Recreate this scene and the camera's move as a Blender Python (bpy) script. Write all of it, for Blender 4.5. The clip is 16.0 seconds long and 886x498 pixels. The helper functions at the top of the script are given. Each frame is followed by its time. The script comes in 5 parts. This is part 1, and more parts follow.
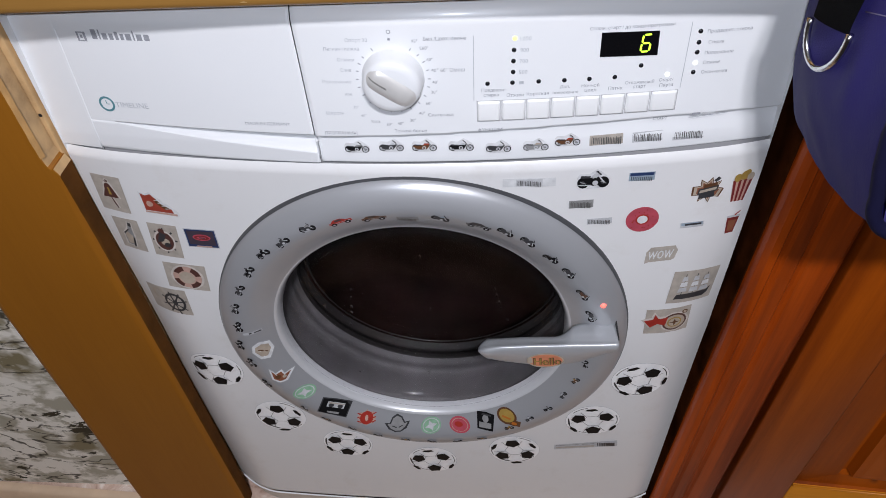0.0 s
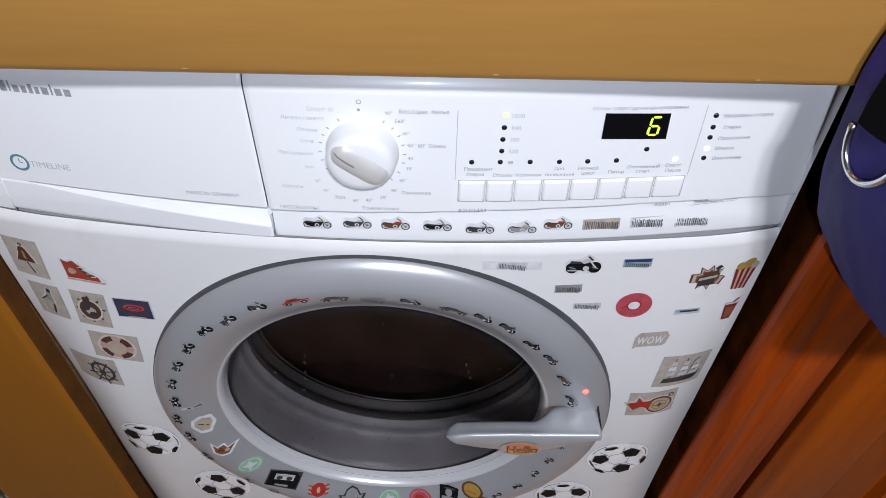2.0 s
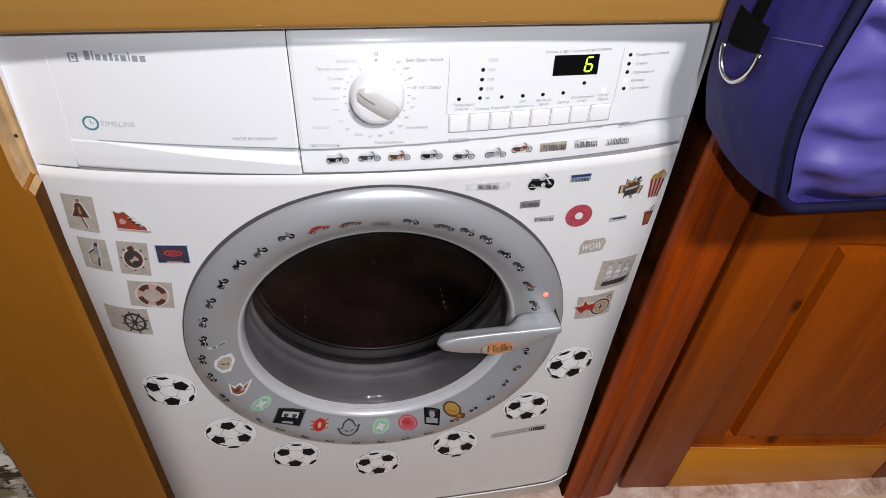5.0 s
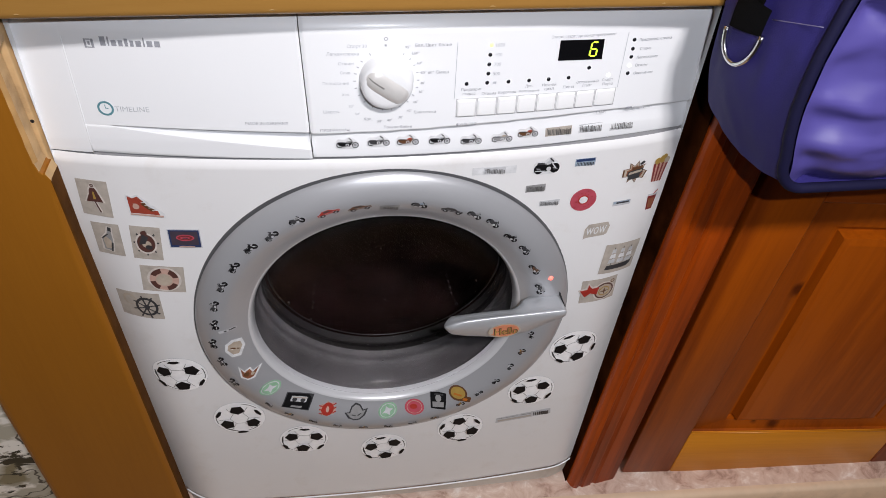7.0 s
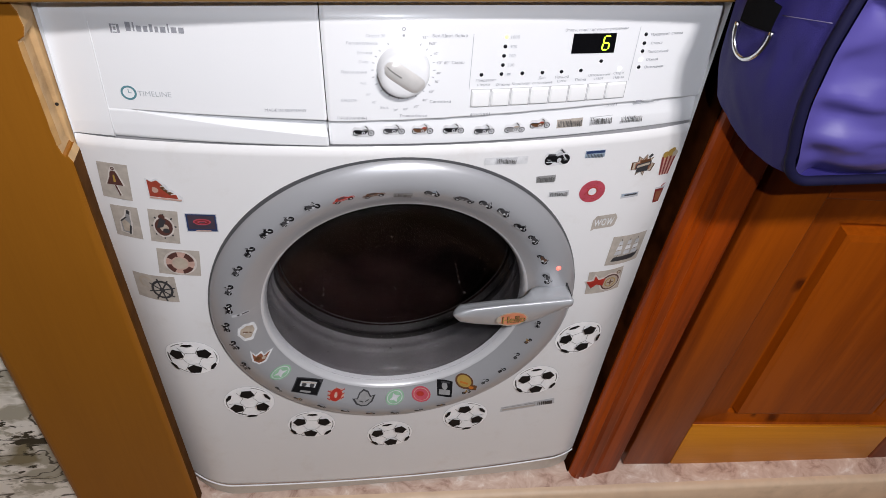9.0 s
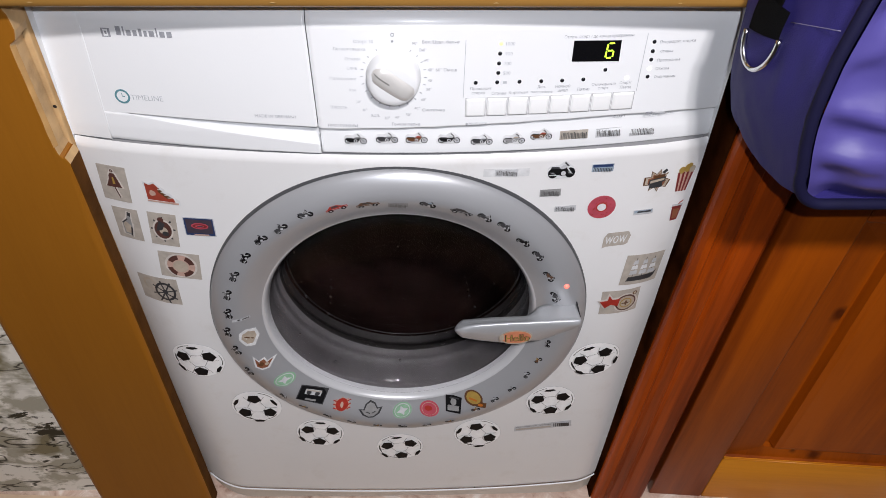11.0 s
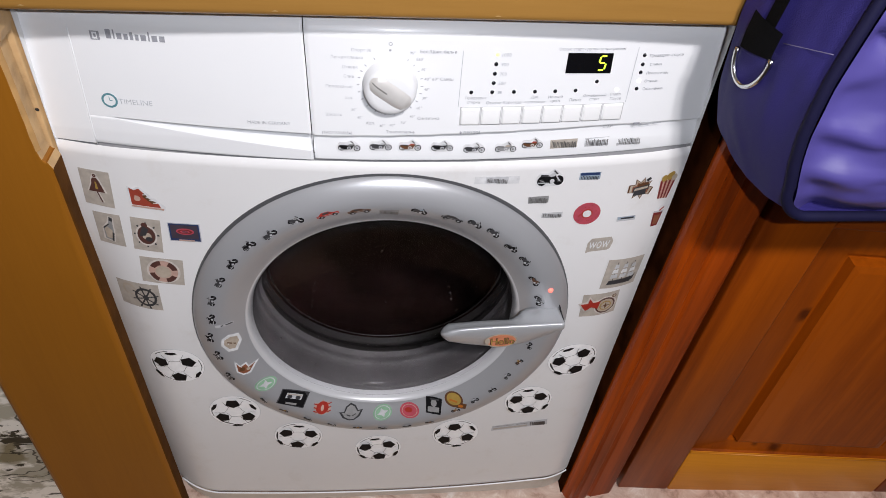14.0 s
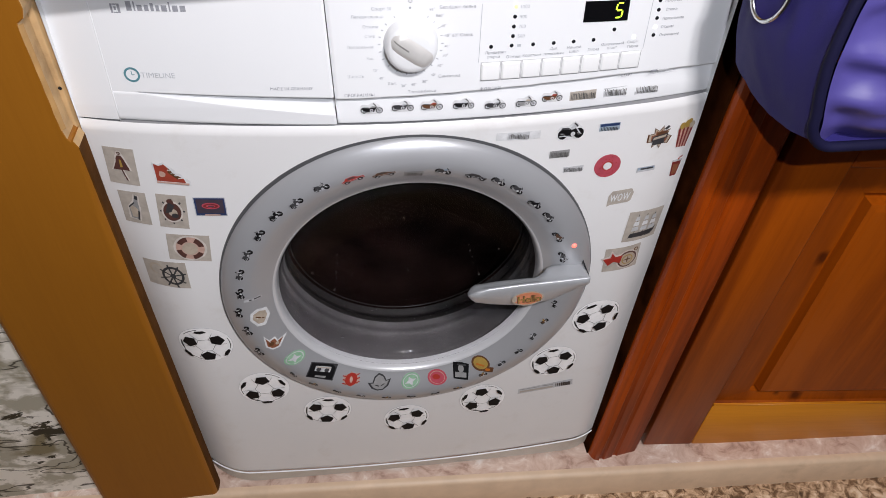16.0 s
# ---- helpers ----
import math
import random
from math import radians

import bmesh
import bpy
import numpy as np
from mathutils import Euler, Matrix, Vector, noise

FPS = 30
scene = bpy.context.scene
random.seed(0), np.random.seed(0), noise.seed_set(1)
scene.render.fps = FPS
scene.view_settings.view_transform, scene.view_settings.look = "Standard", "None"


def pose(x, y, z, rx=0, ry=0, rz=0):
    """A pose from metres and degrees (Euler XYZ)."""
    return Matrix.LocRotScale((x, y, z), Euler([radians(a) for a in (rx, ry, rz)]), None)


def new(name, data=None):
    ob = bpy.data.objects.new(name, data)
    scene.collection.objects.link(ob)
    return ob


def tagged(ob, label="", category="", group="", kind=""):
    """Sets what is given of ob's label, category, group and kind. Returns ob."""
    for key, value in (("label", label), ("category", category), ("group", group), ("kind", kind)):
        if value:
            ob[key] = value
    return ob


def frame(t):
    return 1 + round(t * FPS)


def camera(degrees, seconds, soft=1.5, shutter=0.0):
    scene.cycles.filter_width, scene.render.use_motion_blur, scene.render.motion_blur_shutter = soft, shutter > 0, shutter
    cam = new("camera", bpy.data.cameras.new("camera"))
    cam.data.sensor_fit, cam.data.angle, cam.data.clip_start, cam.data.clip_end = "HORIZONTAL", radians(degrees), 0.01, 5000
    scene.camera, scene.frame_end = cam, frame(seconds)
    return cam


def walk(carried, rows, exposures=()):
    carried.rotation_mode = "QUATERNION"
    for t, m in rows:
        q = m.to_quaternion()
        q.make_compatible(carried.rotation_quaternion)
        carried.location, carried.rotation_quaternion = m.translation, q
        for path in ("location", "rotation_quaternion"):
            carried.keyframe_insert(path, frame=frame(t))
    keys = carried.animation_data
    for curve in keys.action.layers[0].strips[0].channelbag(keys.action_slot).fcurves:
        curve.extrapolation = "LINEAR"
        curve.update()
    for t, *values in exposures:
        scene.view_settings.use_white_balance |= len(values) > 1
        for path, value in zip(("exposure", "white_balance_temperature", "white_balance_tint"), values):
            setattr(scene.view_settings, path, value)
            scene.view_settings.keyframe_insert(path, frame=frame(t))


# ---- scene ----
cam = camera(62.8, 16.0, soft=0.65)
PATH = [
    (0.0, 0.0804, -0.4685, 0.9487, 45.21, 2.97, 3.39),
    (0.5, 0.0751, -0.4431, 0.9588, 46.89, 1.24, 4.0),
    (1.0, 0.0639, -0.4065, 0.9542, 45.58, 1.39, 5.27),
    (1.5, 0.0494, -0.3623, 0.9502, 44.73, 0.09, 3.4),
    (2.0, 0.0599, -0.3657, 0.9493, 44.4, -0.77, 1.87),
    (2.5, 0.0756, -0.3986, 0.9444, 44.11, -1.01, 3.04),
    (3.0, 0.0697, -0.4292, 0.9388, 44.19, 0.92, 4.83),
    (3.5, 0.0458, -0.4484, 0.9297, 44.57, -0.46, 1.02),
    (4.0, -0.0244, -0.5085, 0.9374, 44.4, -3.88, -5.21),
    (4.5, -0.0336, -0.5323, 0.974, 48.1, -3.13, -7.37),
    (7.0, -0.0455, -0.5563, 0.9719, 47.86, -2.93, -7.94),
    (7.5, -0.0532, -0.5638, 0.9788, 48.41, -3.24, -7.55),
    (8.0, -0.0532, -0.5589, 0.9793, 48.32, -2.66, -7.81),
    (8.5, -0.0555, -0.5653, 0.9813, 48.71, -3.14, -7.44),
    (9.0, -0.0599, -0.5727, 0.9734, 47.7, -3.64, -7.36),
    (9.5, -0.0502, -0.5699, 0.9675, 47.74, -3.19, -6.49),
    (12.0, 0.0455, -0.5481, 0.9655, 47.98, -0.68, 0.1),
    (12.5, 0.0419, -0.5467, 0.9722, 48.07, -0.16, -1.09),
    (13.0, 0.0188, -0.5443, 0.9748, 48.0, -2.22, -1.79),
    (13.5, -0.012, -0.5446, 0.9841, 48.36, -4.23, -3.18),
    (14.0, -0.0229, -0.5471, 0.9782, 47.32, -4.06, -4.69),
    (14.5, -0.0326, -0.5565, 0.9751, 47.12, -3.92, -6.05),
    (15.0, -0.0402, -0.5637, 0.9724, 46.75, -3.28, -7.09),
    (15.5, -0.0549, -0.5731, 0.9666, 46.87, -3.29, -6.81),
    (16.0, -0.0567, -0.5682, 0.9577, 46.72, -1.92, -7.38),
]
walk(cam, [(t, pose(x, y, z, rx, ry, rz)) for t, x, y, z, rx, ry, rz in PATH],
     [(0, -0.22, 6200, 10), (1.0, -0.12, 6100, 10), (2.0, -0.14, 6100, 10), (3.0, -0.24, 6150, 10), (3.5, -0.24, 6250, 10), (4.0, -0.24, 6550, 10), (4.5, -0.02, 6550, 10), (16, 0.0, 6550, 10)])

# ---- light ----
world = bpy.data.worlds.new("world")
scene.world = world
world.use_nodes = True
world.node_tree.nodes["Background"].inputs[0].default_value = (0.9, 0.95, 1.0, 1)
world.node_tree.nodes["Background"].inputs[1].default_value = 0.02
scene.view_settings.exposure = 0.0
LAMP = Vector((0.243, -1.00, 1.70))
WATTS = 34.8
for dx in (-0.05, 0.05):
    bulb_light = bpy.data.lights.new("bulb_light", "POINT")
    bulb_light.energy, bulb_light.shadow_soft_size, bulb_light.color = WATTS, 0.042, (1.04, 1.0, 1.02)
    lamp_ob = new("bulb_light", bulb_light)
    lamp_ob.location = LAMP + Vector((dx, 0, -0.06))

# unseen lamp fixed near the camera; stands for the phone's torch, inferred from glints
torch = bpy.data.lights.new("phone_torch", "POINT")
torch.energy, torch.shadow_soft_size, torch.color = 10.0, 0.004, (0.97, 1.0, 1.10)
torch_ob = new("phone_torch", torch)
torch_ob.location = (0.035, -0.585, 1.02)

# ---- materials ----
MATS = {}


def nodes_of(name):
    m = bpy.data.materials.new(name)
    m.use_nodes = True
    return m, m.node_tree.nodes, m.node_tree.links, m.node_tree.nodes["Principled BSDF"]


def surface(name, col, rough=0.5, metal=0.0, vary=0.06, scale=8.0, bump=0.0, bump_scale=300.0, coat=0.0, dirt=None, dirt_amount=0.0, spec=0.5):
    """A paint, plastic or metal with two scales of variation, dirt and fine relief."""
    if name in MATS:
        return MATS[name]
    m, n, l, b = nodes_of(name)
    tc = n.new("ShaderNodeTexCoord")
    big, fine = n.new("ShaderNodeTexNoise"), n.new("ShaderNodeTexNoise")
    big.inputs["Scale"].default_value, big.inputs["Detail"].default_value = scale, 4
    fine.inputs["Scale"].default_value, fine.inputs["Detail"].default_value = bump_scale, 3
    for t in (big, fine):
        l.new(tc.outputs["Object"], t.inputs["Vector"])
    ramp = n.new("ShaderNodeMapRange")
    ramp.inputs["From Min"].default_value, ramp.inputs["From Max"].default_value = 0.3, 0.7
    ramp.inputs["To Min"].default_value, ramp.inputs["To Max"].default_value = 1 - vary, 1 + vary
    l.new(big.outputs["Fac"], ramp.inputs["Value"])
    mul = n.new("ShaderNodeVectorMath")
    mul.operation = "SCALE"
    mul.inputs[0].default_value = col
    l.new(ramp.outputs[0], mul.inputs["Scale"])
    out = mul.outputs[0]
    if dirt:
        spots = n.new("ShaderNodeTexNoise")
        spots.inputs["Scale"].default_value, spots.inputs["Detail"].default_value, spots.inputs["Roughness"].default_value = 22, 8, 0.7
        l.new(tc.outputs["Object"], spots.inputs["Vector"])
        sr = n.new("ShaderNodeMapRange")
        sr.inputs["From Min"].default_value, sr.inputs["From Max"].default_value = 0.55, 0.78
        sr.inputs["To Max"].default_value = dirt_amount
        l.new(spots.outputs["Fac"], sr.inputs["Value"])
        mix = n.new("ShaderNodeMix")
        mix.data_type = "RGBA"
        l.new(sr.outputs[0], mix.inputs["Factor"])
        l.new(out, mix.inputs["A"])
        mix.inputs["B"].default_value = (*dirt, 1)
        out = mix.outputs["Result"]
    l.new(out, b.inputs["Base Color"])
    rr = n.new("ShaderNodeMapRange")
    rr.inputs["To Min"].default_value, rr.inputs["To Max"].default_value = rough * 0.85, min(1, rough * 1.15)
    l.new(fine.outputs["Fac"], rr.inputs["Value"])
    l.new(rr.outputs[0], b.inputs["Roughness"])
    b.inputs["Metallic"].default_value = metal
    b.inputs["Specular IOR Level"].default_value = spec
    b.inputs["Coat Weight"].default_value = coat
    b.inputs["Coat Roughness"].default_value = 0.12
    if bump:
        bp = n.new("ShaderNodeBump")
        bp.inputs["Strength"].default_value, bp.inputs["Distance"].default_value = bump, 0.001
        l.new(fine.outputs["Fac"], bp.inputs["Height"])
        l.new(bp.outputs[0], b.inputs["Normal"])
    MATS[name] = m
    return m


def wood(name, dark, light, axis, rough=0.3, coat=0.3, ring=14.0, contrast=1.0, knots=False, streak=60.0):
    """Varnished wood whose grain runs along the axis."""
    if name in MATS:
        return MATS[name]
    m, n, l, b = nodes_of(name)
    tc, mp = n.new("ShaderNodeTexCoord"), n.new("ShaderNodeMapping")
    s = [1.0, 1.0, 1.0]
    s["xyz".index(axis)] = 0.06
    mp.inputs["Scale"].default_value = s
    l.new(tc.outputs["Object"], mp.inputs["Vector"])
    info = n.new("ShaderNodeObjectInfo")
    add = n.new("ShaderNodeVectorMath")
    add.operation = "ADD"
    l.new(mp.outputs[0], add.inputs[0])
    l.new(info.outputs["Random"], add.inputs[1])
    wide, fine = n.new("ShaderNodeTexNoise"), n.new("ShaderNodeTexNoise")
    wide.inputs["Scale"].default_value, wide.inputs["Detail"].default_value, wide.inputs["Distortion"].default_value = ring, 5, 0.6
    fine.inputs["Scale"].default_value, fine.inputs["Detail"].default_value, fine.inputs["Roughness"].default_value = streak * 3, 6, 0.7
    for t in (wide, fine):
        l.new(add.outputs[0], t.inputs["Vector"])
    mixv = n.new("ShaderNodeMath")
    mixv.operation = "MULTIPLY_ADD"
    mixv.inputs[1].default_value = 0.35
    l.new(fine.outputs["Fac"], mixv.inputs[0])
    l.new(wide.outputs["Fac"], mixv.inputs[2])
    rm = n.new("ShaderNodeMapRange")
    rm.inputs["From Min"].default_value, rm.inputs["From Max"].default_value = 0.68 - 0.2 / contrast, 0.68 + 0.2 / contrast
    l.new(mixv.outputs[0], rm.inputs["Value"])
    mix = n.new("ShaderNodeMix")
    mix.data_type = "RGBA"
    mix.inputs["A"].default_value, mix.inputs["B"].default_value = (*dark, 1), (*light, 1)
    l.new(rm.outputs[0], mix.inputs["Factor"])
    out = mix.outputs["Result"]
    if knots:
        bend = n.new("ShaderNodeTexNoise")
        bend.inputs["Scale"].default_value = 60
        l.new(tc.outputs["Object"], bend.inputs["Vector"])
        shift = n.new("ShaderNodeVectorMath")
        shift.operation = "MULTIPLY_ADD"
        shift.inputs[1].default_value = (0.012, 0.012, 0.012)
        l.new(bend.outputs["Color"], shift.inputs[0])
        l.new(tc.outputs["Object"], shift.inputs[2])
        for kx, kz, kw in knots:
            mk = n.new("ShaderNodeMapping")
            mk.inputs["Location"].default_value = (-kx - 0.006, 0, -0.8 * kz - 0.006)
            mk.inputs["Scale"].default_value = (1, 0, 0.8)
            l.new(shift.outputs[0], mk.inputs["Vector"])
            length = n.new("ShaderNodeVectorMath")
            length.operation = "LENGTH"
            l.new(mk.outputs[0], length.inputs[0])
            kr = n.new("ShaderNodeMapRange")
            kr.inputs["From Min"].default_value, kr.inputs["From Max"].default_value = kw * 0.3, kw
            kr.inputs["To Min"].default_value, kr.inputs["To Max"].default_value = 0.8, 0.0
            l.new(length.outputs["Value"], kr.inputs["Value"])
            km = n.new("ShaderNodeMix")
            km.data_type = "RGBA"
            l.new(kr.outputs[0], km.inputs["Factor"])
            l.new(out, km.inputs["A"])
            km.inputs["B"].default_value = (dark[0] * 0.28, dark[1] * 0.2, dark[2] * 0.3, 1)
            out = km.outputs["Result"]
    l.new(out, b.inputs["Base Color"])
    b.inputs["Roughness"].default_value = rough
    b.inputs["Coat Weight"].default_value, b.inputs["Coat Roughness"].default_value = coat, 0.18
    b.inputs["Specular IOR Level"].default_value = 0.28
    bp = n.new("ShaderNodeBump")
    bp.inputs["Strength"].default_value, bp.inputs["Distance"].default_value = 0.15, 0.0006
    l.new(fine.outputs["Fac"], bp.inputs["Height"])
    l.new(bp.outputs[0], b.inputs["Normal"])
    MATS[name] = m
    return m


def glow(name, col, power):
    if name in MATS:
        return MATS[name]
    m, n, l, b = nodes_of(name)
    b.inputs["Base Color"].default_value = (*col, 1)
    b.inputs["Emission Color"].default_value = (*col, 1)
    b.inputs["Emission Strength"].default_value = power
    MATS[name] = m
    return m


def stone_paper():
    """Wallpaper printed with pale stone, olive shade and short dark strokes."""
    m, n, l, b = nodes_of("stone_wallpaper")
    tc = n.new("ShaderNodeTexCoord")

    def layer(scale, stretch, detail, lo, hi, rough=0.6, distort=0.0):
        mp, no, mr = n.new("ShaderNodeMapping"), n.new("ShaderNodeTexNoise"), n.new("ShaderNodeMapRange")
        mp.inputs["Rotation"].default_value = (0, math.radians(-14), 0)
        mp.inputs["Scale"].default_value = (1, 1, stretch)
        l.new(tc.outputs["Object"], mp.inputs["Vector"])
        l.new(mp.outputs[0], no.inputs["Vector"])
        no.inputs["Scale"].default_value, no.inputs["Detail"].default_value, no.inputs["Roughness"].default_value, no.inputs["Distortion"].default_value = scale, detail, rough, distort
        mr.inputs["From Min"].default_value, mr.inputs["From Max"].default_value = lo, hi
        l.new(no.outputs["Fac"], mr.inputs["Value"])
        return mr.outputs[0], no.outputs["Fac"]

    def cracks(scale, stretch, width, distort):
        """Thin wandering lines where a noise crosses its middle."""
        _, value = layer(scale, stretch, 3, 0, 1, 0.5, distort)
        off, size, mr = n.new("ShaderNodeMath"), n.new("ShaderNodeMath"), n.new("ShaderNodeMapRange")
        off.operation, size.operation = "SUBTRACT", "ABSOLUTE"
        off.inputs[1].default_value = 0.5
        l.new(value, off.inputs[0]), l.new(off.outputs[0], size.inputs[0]), l.new(size.outputs[0], mr.inputs["Value"])
        mr.inputs["From Min"].default_value, mr.inputs["From Max"].default_value = 0.3 * width, width
        mr.inputs["To Min"].default_value, mr.inputs["To Max"].default_value = 0.9, 0.0
        return mr.outputs[0]

    col = None
    white, relief = layer(21, 1.5, 4, 0.43, 0.53, 0.55, 0.3)
    tones = ((white, (0.80, 0.76, 0.68)), (layer(9, 1.3, 4, 0.55, 0.63, 0.55, 0.4)[0], (0.22, 0.185, 0.105)), (layer(60, 1.6, 3, 0.60, 0.68, 0.6)[0], (0.42, 0.39, 0.31)),
             (layer(15, 1.9, 5, 0.625, 0.65, 0.62, 0.8)[0], (0.040, 0.032, 0.016)), (cracks(9, 2.2, 0.013, 0.3), (0.035, 0.026, 0.014)))
    for fac, tone in tones:
        mix = n.new("ShaderNodeMix")
        mix.data_type = "RGBA"
        l.new(fac, mix.inputs["Factor"])
        if col:
            l.new(col, mix.inputs["A"])
        else:
            mix.inputs["A"].default_value = (0.40, 0.37, 0.29, 1)
        mix.inputs["B"].default_value = (*tone, 1)
        col = mix.outputs["Result"]
    l.new(col, b.inputs["Base Color"])
    b.inputs["Roughness"].default_value = 0.7
    bp = n.new("ShaderNodeBump")
    bp.inputs["Strength"].default_value, bp.inputs["Distance"].default_value = 0.4, 0.002
    l.new(relief, bp.inputs["Height"])
    l.new(bp.outputs[0], b.inputs["Normal"])
    return m


def blotchy(name, cols, scale, rough, bump=0.2, distort=1.0):
    """Printed or woven cover of several mixed tones."""
    m, n, l, b = nodes_of(name)
    tc, no = n.new("ShaderNodeTexCoord"), n.new("ShaderNodeTexNoise")
    no.inputs["Scale"].default_value, no.inputs["Detail"].default_value, no.inputs["Roughness"].default_value, no.inputs["Distortion"].default_value = scale, 6, 0.65, distort
    l.new(tc.outputs["Object"], no.inputs["Vector"])
    ramp = n.new("ShaderNodeValToRGB")
    e = ramp.color_ramp.elements
    for i, c in enumerate(cols):
        p = 0.32 + 0.36 * i / (len(cols) - 1)
        k = e[i] if i < 2 else e.new(p)
        k.position, k.color = p, (*c, 1)
    l.new(no.outputs["Fac"], ramp.inputs["Fac"])
    l.new(ramp.outputs["Color"], b.inputs["Base Color"])
    b.inputs["Roughness"].default_value = rough
    bp = n.new("ShaderNodeBump")
    bp.inputs["Strength"].default_value, bp.inputs["Distance"].default_value = bump, 0.002
    l.new(no.outputs["Fac"], bp.inputs["Height"])
    l.new(bp.outputs[0], b.inputs["Normal"])
    return m


def glass(name, tint, rough=0.02, ior=1.06, coat=0.09):
    m, n, l, b = nodes_of(name)
    b.inputs["Base Color"].default_value = (*tint, 1)
    b.inputs["Transmission Weight"].default_value = 1.0
    b.inputs["Roughness"].default_value = rough
    b.inputs["IOR"].default_value = ior
    b.inputs["Coat Weight"].default_value, b.inputs["Coat Roughness"].default_value, b.inputs["Coat IOR"].default_value = coat, 0.05, 1.5
    return m


KNOTS = ((0.122, 0.360, 0.013), (0.211, 0.076, 0.012), (0.180, 0.080, 0.007))
WHITE = surface("white_enamel", (0.76, 0.76, 0.76), 0.32, 0, 0.025, 5, 0.03, 500, 0.25, (0.50, 0.44, 0.36), 0.22)
PANEL = surface("white_plastic", (0.80, 0.815, 0.83), 0.36, 0, 0.015, 6, 0.04, 900, 0.1)
BUTTON = surface("button_plastic", (0.82, 0.83, 0.83), 0.3, 0, 0.015, 20, 0.02, 900)
SILVER = surface("silver_lacquer", (0.43, 0.44, 0.46), 0.34, 0.35, 0.03, 9, 0.03, 700, 0.3)
RIM = surface("pale_rim_plastic", (0.62, 0.63, 0.65), 0.3, 0.2, 0.02, 9, 0.0, 500, 0.3)
CHROME = surface("chrome", (0.72, 0.73, 0.75), 0.16, 1.0, 0.03, 40, 0.0)
KNOB_BAND = surface("knob_satin_metal", (0.70, 0.69, 0.67), 0.34, 0.3, 0.05, 60, 0.05, 900)
RUBBER = surface("grey_rubber", (0.080, 0.076, 0.079), 0.5, 0, 0.30, 16, 0.15, 250)
# Drum colour holds the dark of its unlit inside, without gloss.
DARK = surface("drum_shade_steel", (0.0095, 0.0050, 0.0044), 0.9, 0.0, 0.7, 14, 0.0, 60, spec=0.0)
BLACK = surface("black_plastic", (0.012, 0.012, 0.014), 0.3, 0, 0.1, 30)
SEAM = surface("seam_plastic", (0.10, 0.10, 0.105), 0.7, 0, 0.1, 30)
GLASS = glass("door_glass", (0.86, 0.85, 0.86), 0.012)
GLINT_GLASS = glass("clear_bead", (0.95, 0.95, 0.96), 0.0, 1.33, 1.0)
MAPLE_X = wood("maple_worktop", (0.255, 0.125, 0.027), (0.375, 0.200, 0.050), "x", 0.34, 0.15, 7, 0.8)
MAPLE_Z = wood("maple_panel", (0.225, 0.080, 0.006), (0.335, 0.130, 0.011), "z", 0.44, 0.06, 6, 0.6)
PINE_Z = wood("pine_upright", (0.135, 0.020, 0.001), (0.345, 0.070, 0.0020), "z", 0.38, 0.08, 7, 1.25, KNOTS, 40.0)
PINE_X = wood("pine_crosswise", (0.19, 0.029, 0.001), (0.34, 0.072, 0.0025), "x", 0.42, 0.03, 9, 0.8)
# Lower rail pine lighter than the upper rail's, for the light it catches.
PINE_RAIL = wood("pine_rail_lit", (0.42, 0.125, 0.006), (0.66, 0.255, 0.017), "x", 0.34, 0.1, 9, 0.8)
POST_WOOD = wood("pine_post", (0.15, 0.018, 0.0006), (0.40, 0.062, 0.002), "z", 0.38, 0.06, 30, 1.2)
BARE = surface("bare_board_edge", (0.50, 0.32, 0.15), 0.6, 0, 0.2, 40, 0.2, 300, 0, (0.16, 0.07, 0.02), 0.5)
STONE = stone_paper()
MARBLE = blotchy("pink_marbled_laminate", [(0.34, 0.21, 0.16), (0.58, 0.41, 0.33), (0.68, 0.52, 0.43), (0.84, 0.74, 0.67)], 30, 0.16, 0.5, 0.7)
EDGE = surface("beige_edge_band", (0.66, 0.49, 0.34), 0.5, 0, 0.08, 30, 0.1, 200, 0, (0.25, 0.17, 0.1), 0.3)
CARPET = blotchy("brown_carpet", [(0.05, 0.028, 0.014), (0.20, 0.11, 0.055), (0.58, 0.39, 0.24), (0.80, 0.63, 0.46)], 62, 0.95, 1.0, 0.8)
# Unseen floor, kept near black so the door glass reflects little of it.
DARK_RUG = blotchy("dimmed_floor_carpet", [(0.006, 0.004, 0.003), (0.012, 0.008, 0.006), (0.025, 0.017, 0.012)], 60, 0.95, 0.8)
# Unseen walls and ceiling close the room; their dark tones limit bounce light.
PLASTER = surface("dimmed_plaster", (0.10, 0.085, 0.075), 0.8, 0, 0.05, 3, 0.2, 120)
CEIL = surface("dimmed_ceiling_paint", (0.22, 0.22, 0.22), 0.85, 0, 0.03, 3, 0.2, 120)
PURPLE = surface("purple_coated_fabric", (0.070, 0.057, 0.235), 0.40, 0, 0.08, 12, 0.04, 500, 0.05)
# Darker copy of the purple for the faces turned from the light.
PURPLE_SIDE = surface("purple_fabric_shaded", (0.024, 0.019, 0.125), 0.6, 0, 0.12, 12, 0.4, 900, spec=0.25)
NAVY = surface("navy_piping", (0.006, 0.0055, 0.028), 0.7, 0, 0.1, 60, 0.1, 900, spec=0.2)
WEBBING = surface("black_webbing", (0.0025, 0.0025, 0.003), 1.0, 0, 0.1, 60, 0.5, 1200, spec=0.1)
THREAD = surface("pale_thread", (0.17, 0.155, 0.26), 0.7)
INK = surface("grey_print", (0.30, 0.31, 0.34), 0.5, 0, 0.15, 400)
